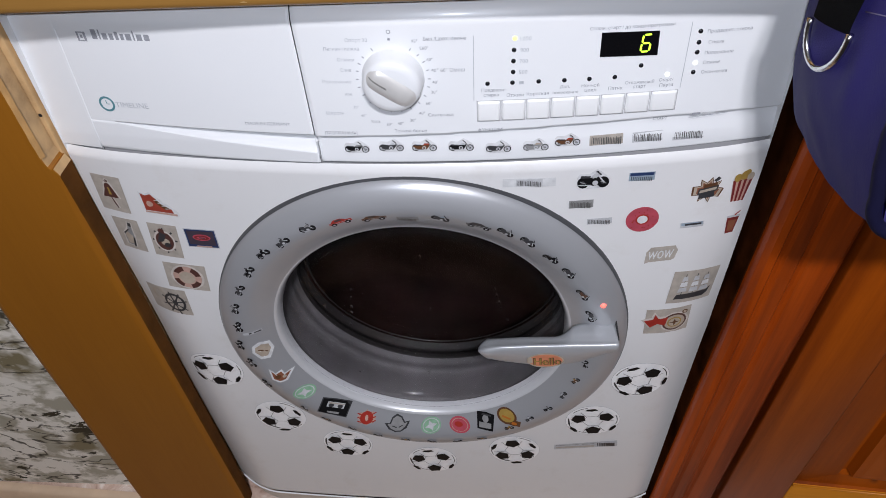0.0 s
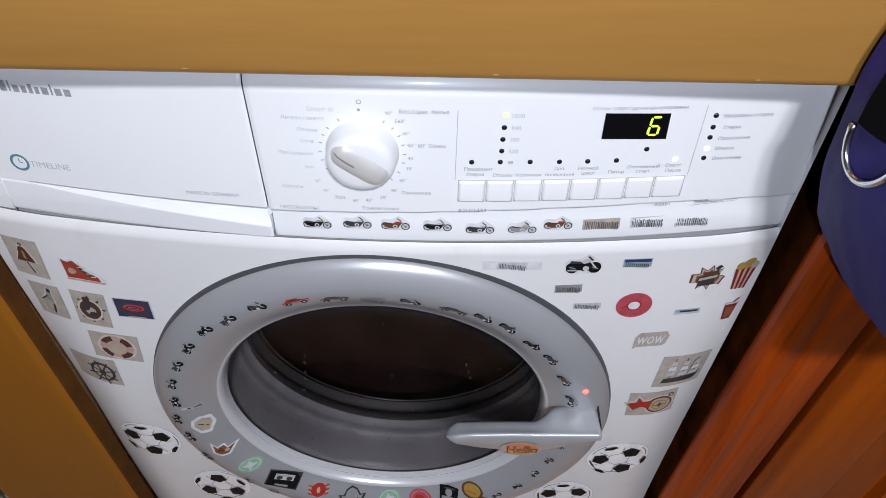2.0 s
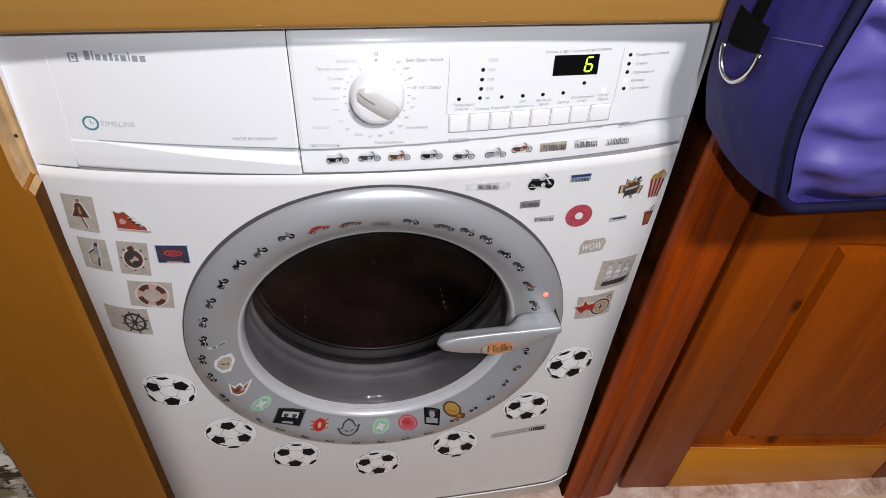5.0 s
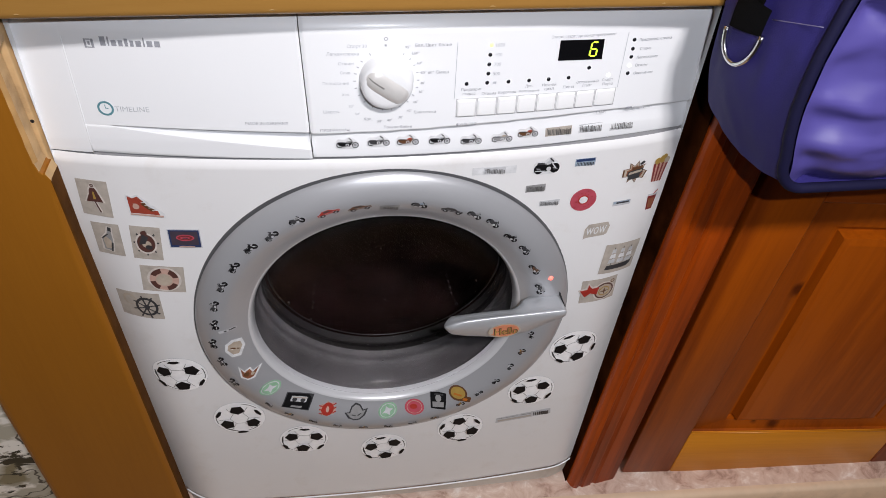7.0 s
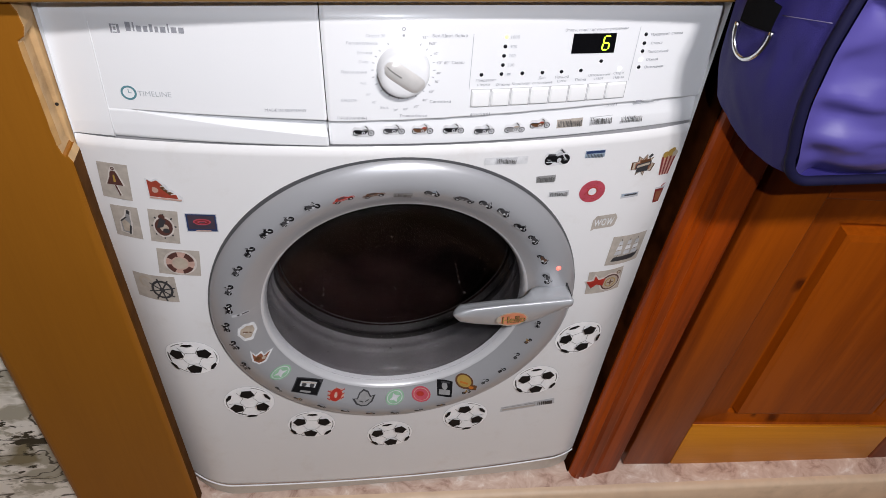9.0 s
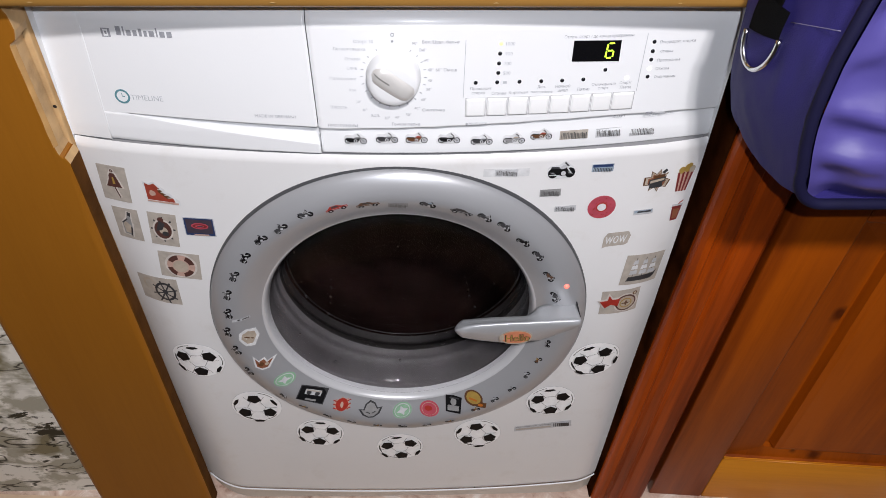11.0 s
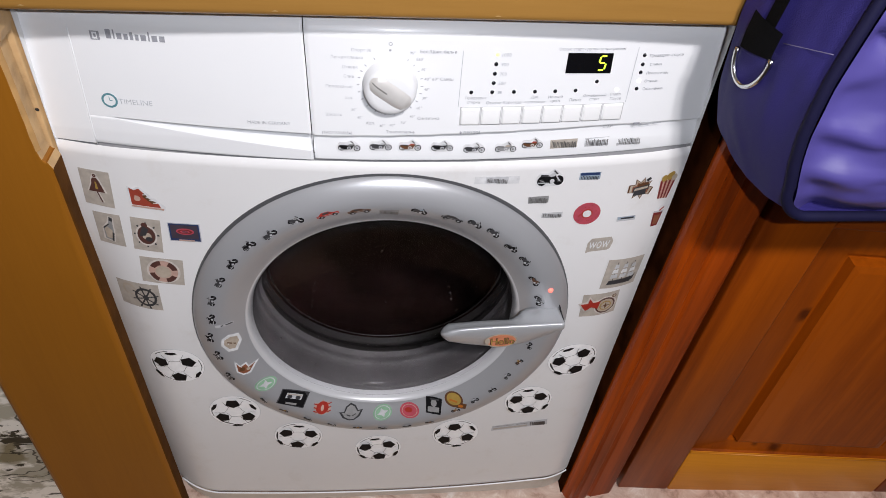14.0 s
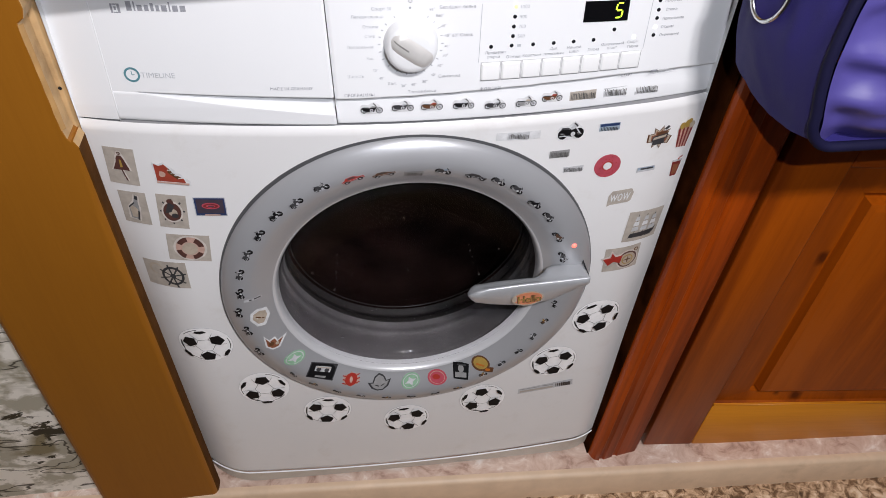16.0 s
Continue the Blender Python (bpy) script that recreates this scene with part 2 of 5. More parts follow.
INK_PALE = surface("pale_print", (0.46, 0.48, 0.51), 0.5, 0, 0.2, 500)
TEAL = surface("teal_print", (0.10, 0.25, 0.29), 0.5, 0, 0.1, 400)
COLOURS = dict(
    white=(0.72, 0.73, 0.74), black=(0.012, 0.012, 0.014), grey=(0.38, 0.38, 0.38), dark=(0.06, 0.06, 0.065), beige=(0.60, 0.54, 0.47),
    sand=(0.60, 0.51, 0.41), red=(0.50, 0.045, 0.03), pink=(0.62, 0.10, 0.14), skin=(0.70, 0.46, 0.38), brown=(0.16, 0.07, 0.03),
    orange=(0.62, 0.19, 0.03), gold=(0.50, 0.33, 0.08), blue=(0.03, 0.06, 0.17), maroon=(0.26, 0.035, 0.035), shoe=(0.44, 0.075, 0.045), rust=(0.34, 0.13, 0.07), green=(0.27, 0.46, 0.31), silver=(0.55, 0.56, 0.58), paleblue=(0.42, 0.52, 0.62), slate=(0.085, 0.065, 0.09), umber=(0.13, 0.055, 0.045), coral=(0.86, 0.32, 0.17), halo=(0.80, 0.74, 0.68), dim=(0.15, 0.145, 0.14),
)
VINYL = {k: surface("vinyl_" + k, tuple((0.92 if k in ("white", "silver", "green") else 0.70) * q for q in c), 0.34, 0, 0.12, 140, 0.06, 700, 0.15) for k, c in COLOURS.items()}
FOIL = surface("vinyl_foil_white", (0.95, 0.95, 0.95), 0.30, 0.0, 0.05, 160, 0.1, 300, 0.4)
VINYL["foil"], VINYL["clear"] = FOIL, SILVER
VINYL["black"] = surface("vinyl_matt_black", (0.006, 0.006, 0.007), 0.5, 0, 0.1, 140, spec=0.2)


# ---- building helpers ----
def mesh_ob(name, bm, mats, parent=None, label="", smooth=True):
    me = bpy.data.meshes.new(name)
    bm.to_mesh(me)
    bm.free()
    for m in mats if isinstance(mats, (list, tuple)) else [mats]:
        me.materials.append(m)
    if smooth:
        for p in me.polygons:
            p.use_smooth = True
    ob = new(name, me)
    ob.parent = parent
    if label:
        tagged(ob, label)
    return ob


def part(name, bm, material, parent, label="", smooth=True):
    return mesh_ob(name, bm, material, parent, label, smooth)


def empty(name, label, category, at=(0, 0, 0), **more):
    ob = new(name)
    ob.location = at
    return tagged(ob, label, category, **more)


def box(x0, x1, y0, y1, z0, z1, bevel=0.0, seg=2):
    bm = bmesh.new()
    bmesh.ops.create_cube(bm, size=1)
    for v in bm.verts:
        v.co = Vector(((x0 + x1) / 2 + v.co.x * (x1 - x0), (y0 + y1) / 2 + v.co.y * (y1 - y0), (z0 + z1) / 2 + v.co.z * (z1 - z0)))
    if bevel:
        bmesh.ops.bevel(bm, geom=bm.edges[:], offset=bevel, segments=seg, affect="EDGES", profile=0.5)
    return bm


def grid(nu, nv, place, keep=None):
    """A sheet of nu by nv faces; place(u, v) with u and v from 0 to 1."""
    bm = bmesh.new()
    rows = [[bm.verts.new(place(i / nu, j / nv)) for i in range(nu + 1)] for j in range(nv + 1)]
    for j in range(nv):
        for i in range(nu):
            q = (rows[j][i], rows[j][i + 1], rows[j + 1][i + 1], rows[j + 1][i])
            if keep is None or keep(sum((v.co for v in q), Vector()) / 4):
                bm.faces.new(q)
    for v in [v for v in bm.verts if not v.link_faces]:
        bm.verts.remove(v)
    return bm


def lathe(profile, n=96, centre=(0, 0, 0), closed=False):
    """Turns (radius, y) round the y axis."""
    bm = bmesh.new()
    rings = []
    for r, y in profile:
        if r < 1e-6:
            rings.append([bm.verts.new((centre[0], centre[1] + y, centre[2]))])
        else:
            rings.append([bm.verts.new((centre[0] + r * math.cos(2 * math.pi * k / n), centre[1] + y, centre[2] + r * math.sin(2 * math.pi * k / n))) for k in range(n)])
    pairs = list(zip(rings, rings[1:])) + ([(rings[-1], rings[0])] if closed else [])
    for a, b in pairs:
        for k in range(n):
            j = (k + 1) % n
            if len(a) == 1 and len(b) == 1:
                continue
            if len(a) == 1:
                bm.faces.new((a[0], b[j], b[k]))
            elif len(b) == 1:
                bm.faces.new((a[k], a[j], b[0]))
            else:
                bm.faces.new((a[k], a[j], b[j], b[k]))
    bmesh.ops.recalc_face_normals(bm, faces=bm.faces[:])
    return bm


def tube(points, r, n=10, closed=False):
    """A round bar along a line of points."""
    bm = bmesh.new()
    pts = [Vector(p) for p in points]
    rings = []
    for i, p in enumerate(pts):
        a = pts[i - 1] if (i or closed) else p
        b = pts[(i + 1) % len(pts)] if (i < len(pts) - 1 or closed) else p
        t = (b - a).normalized()
        u = t.cross(Vector((0.31, 0.2, 0.93))).normalized()
        w = t.cross(u)
        rings.append([bm.verts.new(p + r * (math.cos(2 * math.pi * k / n) * u + math.sin(2 * math.pi * k / n) * w)) for k in range(n)])
    for a, b in list(zip(rings, rings[1:])) + ([(rings[-1], rings[0])] if closed else []):
        for k in range(n):
            bm.faces.new((a[k], a[(k + 1) % n], b[(k + 1) % n], b[k]))
    if not closed:
        bm.faces.new(rings[0][::-1]), bm.faces.new(rings[-1])
    bmesh.ops.recalc_face_normals(bm, faces=bm.faces[:])
    return bm


def ease(a):
    a = min(1.0, max(0.0, a))
    return a * a * (3 - 2 * a)

# ---- the place ----
FLOOR, RUG = -0.045, -0.100


def slab_y(x):
    """Front edge of the raised floor."""
    return -0.0155 - 0.0497 * x


def structure():
    bm = bmesh.new()
    pts = [(-1.6, slab_y(-1.6)), (1.9, slab_y(1.9)), (1.9, 0.75), (-1.6, 0.75)]
    lo = [bm.verts.new((x, y, RUG - 0.02)) for x, y in pts]
    hi = [bm.verts.new((x, y, FLOOR)) for x, y in pts]
    bm.faces.new(hi), bm.faces.new(lo[::-1])
    for i in range(4):
        bm.faces.new((lo[i], lo[(i + 1) % 4], hi[(i + 1) % 4], hi[i]))
    tagged(mesh_ob("floor_step", bm, MARBLE, smooth=False), "raised floor covered in pink marbled laminate", "floor", kind="structure")
    bm = bmesh.new()
    q = [(-1.6, slab_y(-1.6)), (1.9, slab_y(1.9))]
    prof = [(-0.0005, FLOOR + 0.002), (-0.006, FLOOR + 0.0008), (-0.009, FLOOR - 0.004), (-0.010, RUG)]
    rows = [[bm.verts.new((x, y + d, z)) for x, y in q] for d, z in prof]
    back = [bm.verts.new((x, y + 0.004, FLOOR + 0.002)) for x, y in q]
    rows = [back] + rows
    for a, b in zip(rows, rows[1:]):
        bm.faces.new((a[0], a[1], b[1], b[0]))
    tagged(mesh_ob("floor_edge_trim", bm, EDGE), "beige edging along the raised floor", "trim", kind="structure")
    # carpet with an uneven pile
    def pile(u, v):
        x, y = -1.6 + 3.5 * u, -0.30 + 0.30 * v
        return (x, y, RUG + 0.004 * noise.noise((x * 90, y * 90, 1)) + 0.003 * noise.noise((x * 260, y * 260, 4)))
    tagged(mesh_ob("carpet", grid(700, 60, pile), CARPET), "brown and beige mottled short-pile carpet", "carpet", kind="structure")
    tagged(mesh_ob("floor", box(-1.6, 1.9, -2.6, -0.295, RUG - 0.03, RUG - 0.002), DARK_RUG, smooth=False), "unseen floor, coloured near black to dim its reflection", "floor", kind="structure")
    tagged(mesh_ob("wall_left_of_niche", box(-1.6, -0.325, 0.024, 0.10, FLOOR, 2.5), STONE, smooth=False), "wall papered with cracked pale stone print", "wall", kind="structure")
    tagged(mesh_ob("wall_back", box(-1.6, 1.9, 0.75, 0.85, RUG, 2.5), PLASTER, smooth=False), "unseen plain wall, darkened to limit bounce light", "wall", kind="structure")
    tagged(mesh_ob("wall_side_1", box(-1.7, -1.6, -2.7, 0.85, RUG, 2.5), PLASTER, smooth=False), "unseen plain wall, darkened to limit bounce light", "wall", kind="structure")
    tagged(mesh_ob("wall_side_2", box(1.9, 2.0, -2.7, 0.85, RUG, 2.5), PLASTER, smooth=False), "unseen plain wall, darkened to limit bounce light", "wall", kind="structure")
    tagged(mesh_ob("wall_behind", box(-1.7, 2.0, -2.7, -2.6, RUG, 2.5), PLASTER, smooth=False), "unseen plain wall, darkened to limit bounce light", "wall", kind="structure")
    tagged(mesh_ob("ceiling", box(-1.7, 2.0, -2.7, 0.85, 2.5, 2.6), CEIL, smooth=False), "unseen ceiling, darkened to limit bounce light", "ceiling", kind="structure")


def pendant():
    lamp = empty("pendant_lamp", "two-bulb pendant lamp hanging on a cord", "lamp", (0, 0, 0))
    part("cord", tube([(LAMP.x, LAMP.y, 2.5), (LAMP.x, LAMP.y, LAMP.z + 0.03)], 0.004), BLACK, lamp)
    part("crossbar", tube([(LAMP.x - 0.08, LAMP.y, LAMP.z + 0.03), (LAMP.x + 0.08, LAMP.y, LAMP.z + 0.03)], 0.008), CHROME, lamp)
    for dx in (-0.05, 0.05):
        bm = bmesh.new()
        bmesh.ops.create_cone(bm, cap_ends=True, segments=24, radius1=0.014, radius2=0.012, depth=0.05, matrix=Matrix.Translation((LAMP.x + dx, LAMP.y, LAMP.z + 0.005)))
        part("socket", bm, BLACK, lamp)


def worktop():
    top = empty("worktop", "maple-look worktop with a worn front edge over the machine", "worktop")
    y0, z0 = -0.0248, 0.7303
    bm = box(-1.2, 1.6, y0, 0.745, z0, z0 + 0.062, 0.006, 4)
    part("board", bm, MAPLE_X, top)
    top.rotation_euler.z = radians(1.0)
    random.seed(5)
    for k in range(4):
        x = -0.27 + 0.17 * k + random.uniform(-0.02, 0.02)
        w = random.uniform(0.002, 0.005)
        def chip(u, v, x=x, w=w):
            return (x + w * (u - 0.5), y0 - 0.0006, z0 + 0.0052 + 0.0009 * math.sin(math.pi * u) * v)
        part("chip", grid(6, 1, chip), surface("bare_chip", (0.42, 0.27, 0.11), 0.7), top, "pale chipped spot")


def side_panel():
    """Front board left of the machine, cut back beside the control panel."""
    ob = empty("end_panel", "upright maple-look board with a notched, chipped edge", "panel")
    y0, y1 = -0.006, 0.0165
    outline = [(-0.446, 0.50), (-0.457, FLOOR), (-0.2945, FLOOR), (-0.2945, 0.50), (-0.2945, 0.574), (-0.2975, 0.581), (-0.2995, 0.5805), (-0.3015, 0.5830), (-0.3028, 0.590), (-0.3052, 0.690), (-0.2995, 0.694), (-0.2972, 0.702), (-0.2985, 0.715), (-0.3050, 0.7295), (-0.444, 0.7295)]
    bm = bmesh.new()
    f = bm.faces.new([bm.verts.new((x, y0, z)) for x, z in outline])
    r = bmesh.ops.extrude_face_region(bm, geom=[f])
    for v in r["geom"]:
        if isinstance(v, bmesh.types.BMVert):
            v.co.y = y1
    bmesh.ops.recalc_face_normals(bm, faces=bm.faces[:])
    outer = [e for e in bm.edges if all(abs(v.co.y - y0) < 1e-6 and v.co.x < -0.43 for v in e.verts) and abs(e.verts[0].co.z - e.verts[1].co.z) > 0.1]
    bmesh.ops.bevel(bm, geom=outer, offset=0.013, segments=5, affect="EDGES", profile=0.5)
    sharp = [e for e in bm.edges if all(abs(v.co.y - y0) < 1e-6 and v.co.x > -0.40 for v in e.verts)]
    bmesh.ops.bevel(bm, geom=[e for e in sharp if max(v.co.z for v in e.verts) > 0.576], offset=0.0012, segments=2, affect="EDGES", profile=0.5)
    sharp = [e for e in bm.edges if all(abs(v.co.y - y0) < 1e-6 and v.co.x > -0.40 and v.co.z < 0.5745 for v in e.verts)]
    bmesh.ops.bevel(bm, geom=sharp, offset=0.0085, segments=6, affect="EDGES", profile=0.5)
    for v in bm.verts:
        v.co.x += 0.023 * max(0.0, 0.50 - v.co.z)
    bm.normal_update()
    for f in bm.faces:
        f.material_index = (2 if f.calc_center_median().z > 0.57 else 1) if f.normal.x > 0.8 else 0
    # Lower side face gets a darker brown than the front, for its shade.
    part("board", bm, [MAPLE_Z, surface("board_side_shade", (0.095, 0.036, 0.006), 0.8, 0, 0.2, 40, 0.2, 300, spec=0.1), BARE], ob, smooth=False)
    bm = box(-0.3185, -0.2997, 0.0172, 0.60, FLOOR, 0.7295, 0.001)
    part("side_board", bm, BARE, ob, "pale bare board edge")
    def lip(u, v):
        z = 0.592 + 0.097 * v
        return (-0.3036 - 0.0022 * v + 0.003 * u + 0.0006 * noise.noise((z * 60, u, 0)), -0.0066 + 0.004 * u * u, z)
    part("worn_edge", grid(4, 60, lip), surface("bare_chipboard_edge", (0.44, 0.25, 0.09), 0.6, 0, 0.15, 60, 0.3, 300), ob, "pale worn edge")
    bm = bmesh.new()
    bmesh.ops.create_circle(bm, cap_ends=True, segments=16, radius=0.0017, matrix=pose(-0.3015, 0.0166, 0.620, 90))
    part("screw_hole", bm, BLACK, ob, "dark screw hole", False)
    return ob


def cupboard():
    """Pine cupboard with its corner post, right of the machine."""
    LEAN = 2.9
    m = pose(0.366, 0.003, FLOOR, 0, LEAN, -3.1) @ pose(0, 0, -FLOOR)
    post = empty("cupboard_post", "reddish varnished pine corner post with fluted front", "post")
    bm = bmesh.new()
    prof = [(0.2865, 0.20), (0.2865, 0.010), (0.2872, 0.002), (0.2898, -0.006), (0.2940, -0.0115), (0.300, -0.0135), (0.3025, -0.0105), (0.306, -0.0105), (0.3085, -0.0125), (0.322, -0.0095), (0.3245, -0.0065), (0.328, -0.0065), (0.3305, -0.0085), (0.361, -0.0035), (0.3660, 0.001), (0.3660, 0.20)]
    nz = 12
    rows = [[bm.verts.new((x, y, FLOOR + (0.7295 - FLOOR) * k / nz)) for x, y in prof] for k in range(nz + 1)]
    for a, b in zip(rows, rows[1:]):
        for i in range(len(prof) - 1):
            bm.faces.new((a[i], a[i + 1], b[i + 1], b[i]))
    bmesh.ops.recalc_face_normals(bm, faces=bm.faces[:])
    part("upright", bm, POST_WOOD, post, smooth=False)
    # Thin dark board added for the shade between machine and post.
    part("side_board", box(0.2850, 0.2864, 0.0005, 0.20, FLOOR + 0.001, 0.7290), surface("post_side_shade", (0.030, 0.0085, 0.0025), 1.0, 0, 0.6, 26, spec=0.0), post, "side face darkened for the shade beside the machine", False)
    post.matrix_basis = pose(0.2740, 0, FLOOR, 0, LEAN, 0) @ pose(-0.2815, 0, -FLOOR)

    cab = empty("cupboard", "orange varnished pine cupboard with a raised-panel door", "cupboard")
    cab.matrix_basis = m
    W, Z0, Z1 = 0.50, FLOOR + 0.004, 0.700
    part("carcass", box(-0.016, W + 0.02, 0.022, 0.55, FLOOR, 0.7295, 0.001), PINE_Z, cab, smooth=False)
    part("door_stile", box(0.003, 0.082, 0, 0.02, Z0, Z1, 0.0025), PINE_Z, cab)
    part("door_stile", box(W - 0.078, W, 0, 0.02, Z0, Z1, 0.0025), PINE_Z, cab)
    part("door_rail", box(0.0825, W - 0.0785, 0, 0.02, Z0, Z0 + 0.106, 0.0025), PINE_RAIL, cab)
    part("door_rail", box(0.0825, W - 0.0785, 0, 0.02, Z1 - 0.195, Z1, 0.0025), PINE_X, cab)
    # raised field: sloping margin, then a flat face
    x0, x1, z0, z1 = 0.0825, W - 0.0785, Z0 + 0.106, Z1 - 0.195
    bm = bmesh.new()
    loops = []
    for inset, y in ((0, 0.004), (0.005, 0.0070), (0.042, 0.0110), (0.044, 0.0185), (0.052, 0.0185), (0.0545, 0.0045), (0.064, 0.0030)):
        loops.append([bm.verts.new((x, y, z)) for x, z in ((x0 + inset + (0.009 if inset > 0.03 else 0.0), z0 + 0.5 * inset), (x1 - inset, z0 + 0.5 * inset), (x1 - inset, z1 - inset), (x0 + inset, z1 - inset))])
    for a, b in zip(loops, loops[1:]):
        for i in range(4):
            bm.faces.new((a[i], a[(i + 1) % 4], b[(i + 1) % 4], b[i]))
    bm.faces.new(loops[-1])
    bmesh.ops.recalc_face_normals(bm, faces=bm.faces[:])
    part("door_panel", bm, PINE_Z, cab, smooth=False)
    # Lighter bead stands for the highlight along the rail's top edge.
    part("sticking", tube([(x0, 0.0005, z0 + 0.0005), (x1, 0.0005, z0 + 0.0005)], 0.0016), PINE_RAIL, cab)


# ---- the bag ----
def bag():
    ob = empty("sports_bag", "purple coated-fabric bag with dark piping hanging over the worktop edge", "bag")
    YF, YB, ZB, ZT, XR = -0.132, -0.0275, 0.629, 0.95, 0.80

    def left(y, z):
        low = max(0.0, (0.71 - z) / 0.087)
        return 0.2715 + 0.18 * (-y - 0.03) + 0.022 * low ** 1.6 + 0.20 * max(0.0, z - 0.742) ** 1.15

    # side face, rounded at its lower back corner
    def side(u, v):
        y = YB + (YF - YB) * u
        low = ZB + 0.012 * (1 - u) ** 1.6 - 0.012 * math.sin(math.pi * u) + 0.006
        z = low + (ZT - low) * v
        puff = -0.004 * math.sin(math.pi * u)
        n = 0.0035 * noise.noise((y * 28, z * 14, 3)) + 0.0012 * noise.noise((y * 90, z * 40, 5))
        return (left(y, z) + puff + n, y, z)
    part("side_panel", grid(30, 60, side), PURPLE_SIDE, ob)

    FOLDS = ((0.708, 0.015, 0.055, -0.10), (0.668, 0.012, 0.045, 0.10), (0.792, 0.020, 0.085, -0.30), (0.690, 0.006, 0.030, 0.25), (0.745, 0.006, 0.030, 0.15))

    def front_face(u, v):
        z = ZB + (ZT - ZB) * v
        x0 = left(YF, z) + 0.004
        x = x0 + (XR - x0) * u
        d = min(x - x0, 0.05) / 0.05
        low = min(z - ZB, 0.03) / 0.03
        bulge = 0.012 * ease(d) + 0.006 * ease(low)
        crease = 0.008 * noise.noise((x * 9 + z * 5, z * 17, 1)) + 0.004 * noise.noise((x * 22, z * 34 + x * 14, 7)) + 0.002 * noise.noise((x * 60, z * 110, 9))
        pinch = 0.0
        for zf, amp, reach, slope in FOLDS:
            q = (z - zf - slope * (x - x0)) / 0.011
            pinch += amp * math.exp(-((x - x0) / reach) ** 1.5) * q * math.exp(-q * q)
        under = 0.020 * max(0.0, 1 - (z - ZB) / 0.045) ** 2
        return (x, YF - bulge - crease * ease(d * 1.4) * (0.4 + 0.6 * low) - pinch * ease(d * 4) + under * ease(d * 2), z)
    part("front_panel", grid(110, 90, front_face), PURPLE, ob)
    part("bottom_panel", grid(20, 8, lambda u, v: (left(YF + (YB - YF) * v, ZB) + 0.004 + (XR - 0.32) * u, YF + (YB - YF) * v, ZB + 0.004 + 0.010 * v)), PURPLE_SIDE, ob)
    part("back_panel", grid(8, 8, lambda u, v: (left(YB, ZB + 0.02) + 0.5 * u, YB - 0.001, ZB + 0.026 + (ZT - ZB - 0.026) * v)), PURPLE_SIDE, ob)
    line = []
    for k in range(14):
        z = ZT - (ZT - ZB - 0.03) * k / 13
        line.append((left(YF, z), YF - 0.002, z))
    cx, cz = line[-1][0] + 0.026, line[-1][2]
    for k in range(1, 9):
        a = math.pi + 0.5 * math.pi * k / 8
        line.append((cx + 0.026 * math.cos(a), YF - 0.002, cz + 0.030 * math.sin(a)))
    line.append((XR, YF - 0.002, ZB + 0.002))
    part("piping", tube(line, 0.0044, 12), NAVY, ob, "dark navy piping")
    # black tab with its metal ring
    def tab(u, v):
        y = -0.048 - 0.036 * u
        z = 0.7290 + 0.007 * u + 0.030 * v * (1 - 0.3 * u)
        return (left(y, z) - 0.0070 - 0.002 * math.sin(math.pi * u), y, z)
    part("ring_tab", grid(8, 8, tab), WEBBING, ob, "black webbing tab")
    part("strap", grid(6, 16, lambda u, v: (left(-0.07, 0.750 + 0.17 * v) - 0.0075, -0.060 - 0.016 * u, 0.750 + 0.17 * v)), WEBBING, ob, "black webbing strap")
    ring = []
    for k in range(25):
        a = math.pi * k / 24
        y = -0.0665 + 0.0195 * math.cos(a)
        z = 0.7325 - 0.005 * math.cos(a) - 0.0275 * math.sin(a)
        ring.append((left(y, z) - 0.0075, y, z))
    part("d_ring", tube(ring, 0.0021, 10), CHROME, ob, "steel half-round ring")
    stitches = [(y, 0.7505 + 0.33 * (-y - 0.085)) for y in (-0.085, -0.095, -0.105, -0.115, -0.125, -0.129)]
    part("seam", tube([(left(y, z) - 0.0042, y, z) for y, z in stitches], 0.0004, 6), THREAD, ob, "pale stitched seam")

# ---- the washing machine ----
DOOR_Z = 0.3585
TOP = 0.7285


def gap_z(x):
    return 0.5785 + 0.09 * x * x


def body_y(x, z):
    """Depth of the enamelled front: bowed, with rounded shoulders."""
    k = ease((z - 0.30) / 0.28)
    e = max(0.0, abs(x) - 0.235) / 0.0625
    return (0.04 + 0.15 * k) * x * x + (0.026 - 0.022 * k) * e * e


def panel_y(x, z):
    return 0.25 * x * x + 0.08 * max(0.0, z - 0.6) + 0.030 * max(0.0, (z - 0.698) / 0.032) ** 2


def front_y(x, z):
    return panel_y(x, z) if z > 0.584 else body_y(x, z)


DOOR_PROFILE = [(0.2080, 0.010), (0.2080, -0.002), (0.2062, -0.0056), (0.202, -0.0090), (0.195, -0.0125), (0.188, -0.0146), (0.181, -0.0148), (0.174, -0.0127), (0.166, -0.0084), (0.159, -0.0042), (0.1552, -0.0018), (0.1538, -0.0012)]


def door_y(x, z):
    r = math.hypot(x, z - DOOR_Z)
    p = sorted(DOOR_PROFILE[1:])
    return float(np.interp(r, [a for a, _ in p], [b for _, b in p]))


machine = empty("washing_machine", "white front-loading washing machine covered in small stickers", "washing machine")


def foot_shift(z):
    """Sideways shift of the machine's foot, to fit its edges to the camera's view."""
    return 0.007 * ease((0.25 - z) / 0.25)


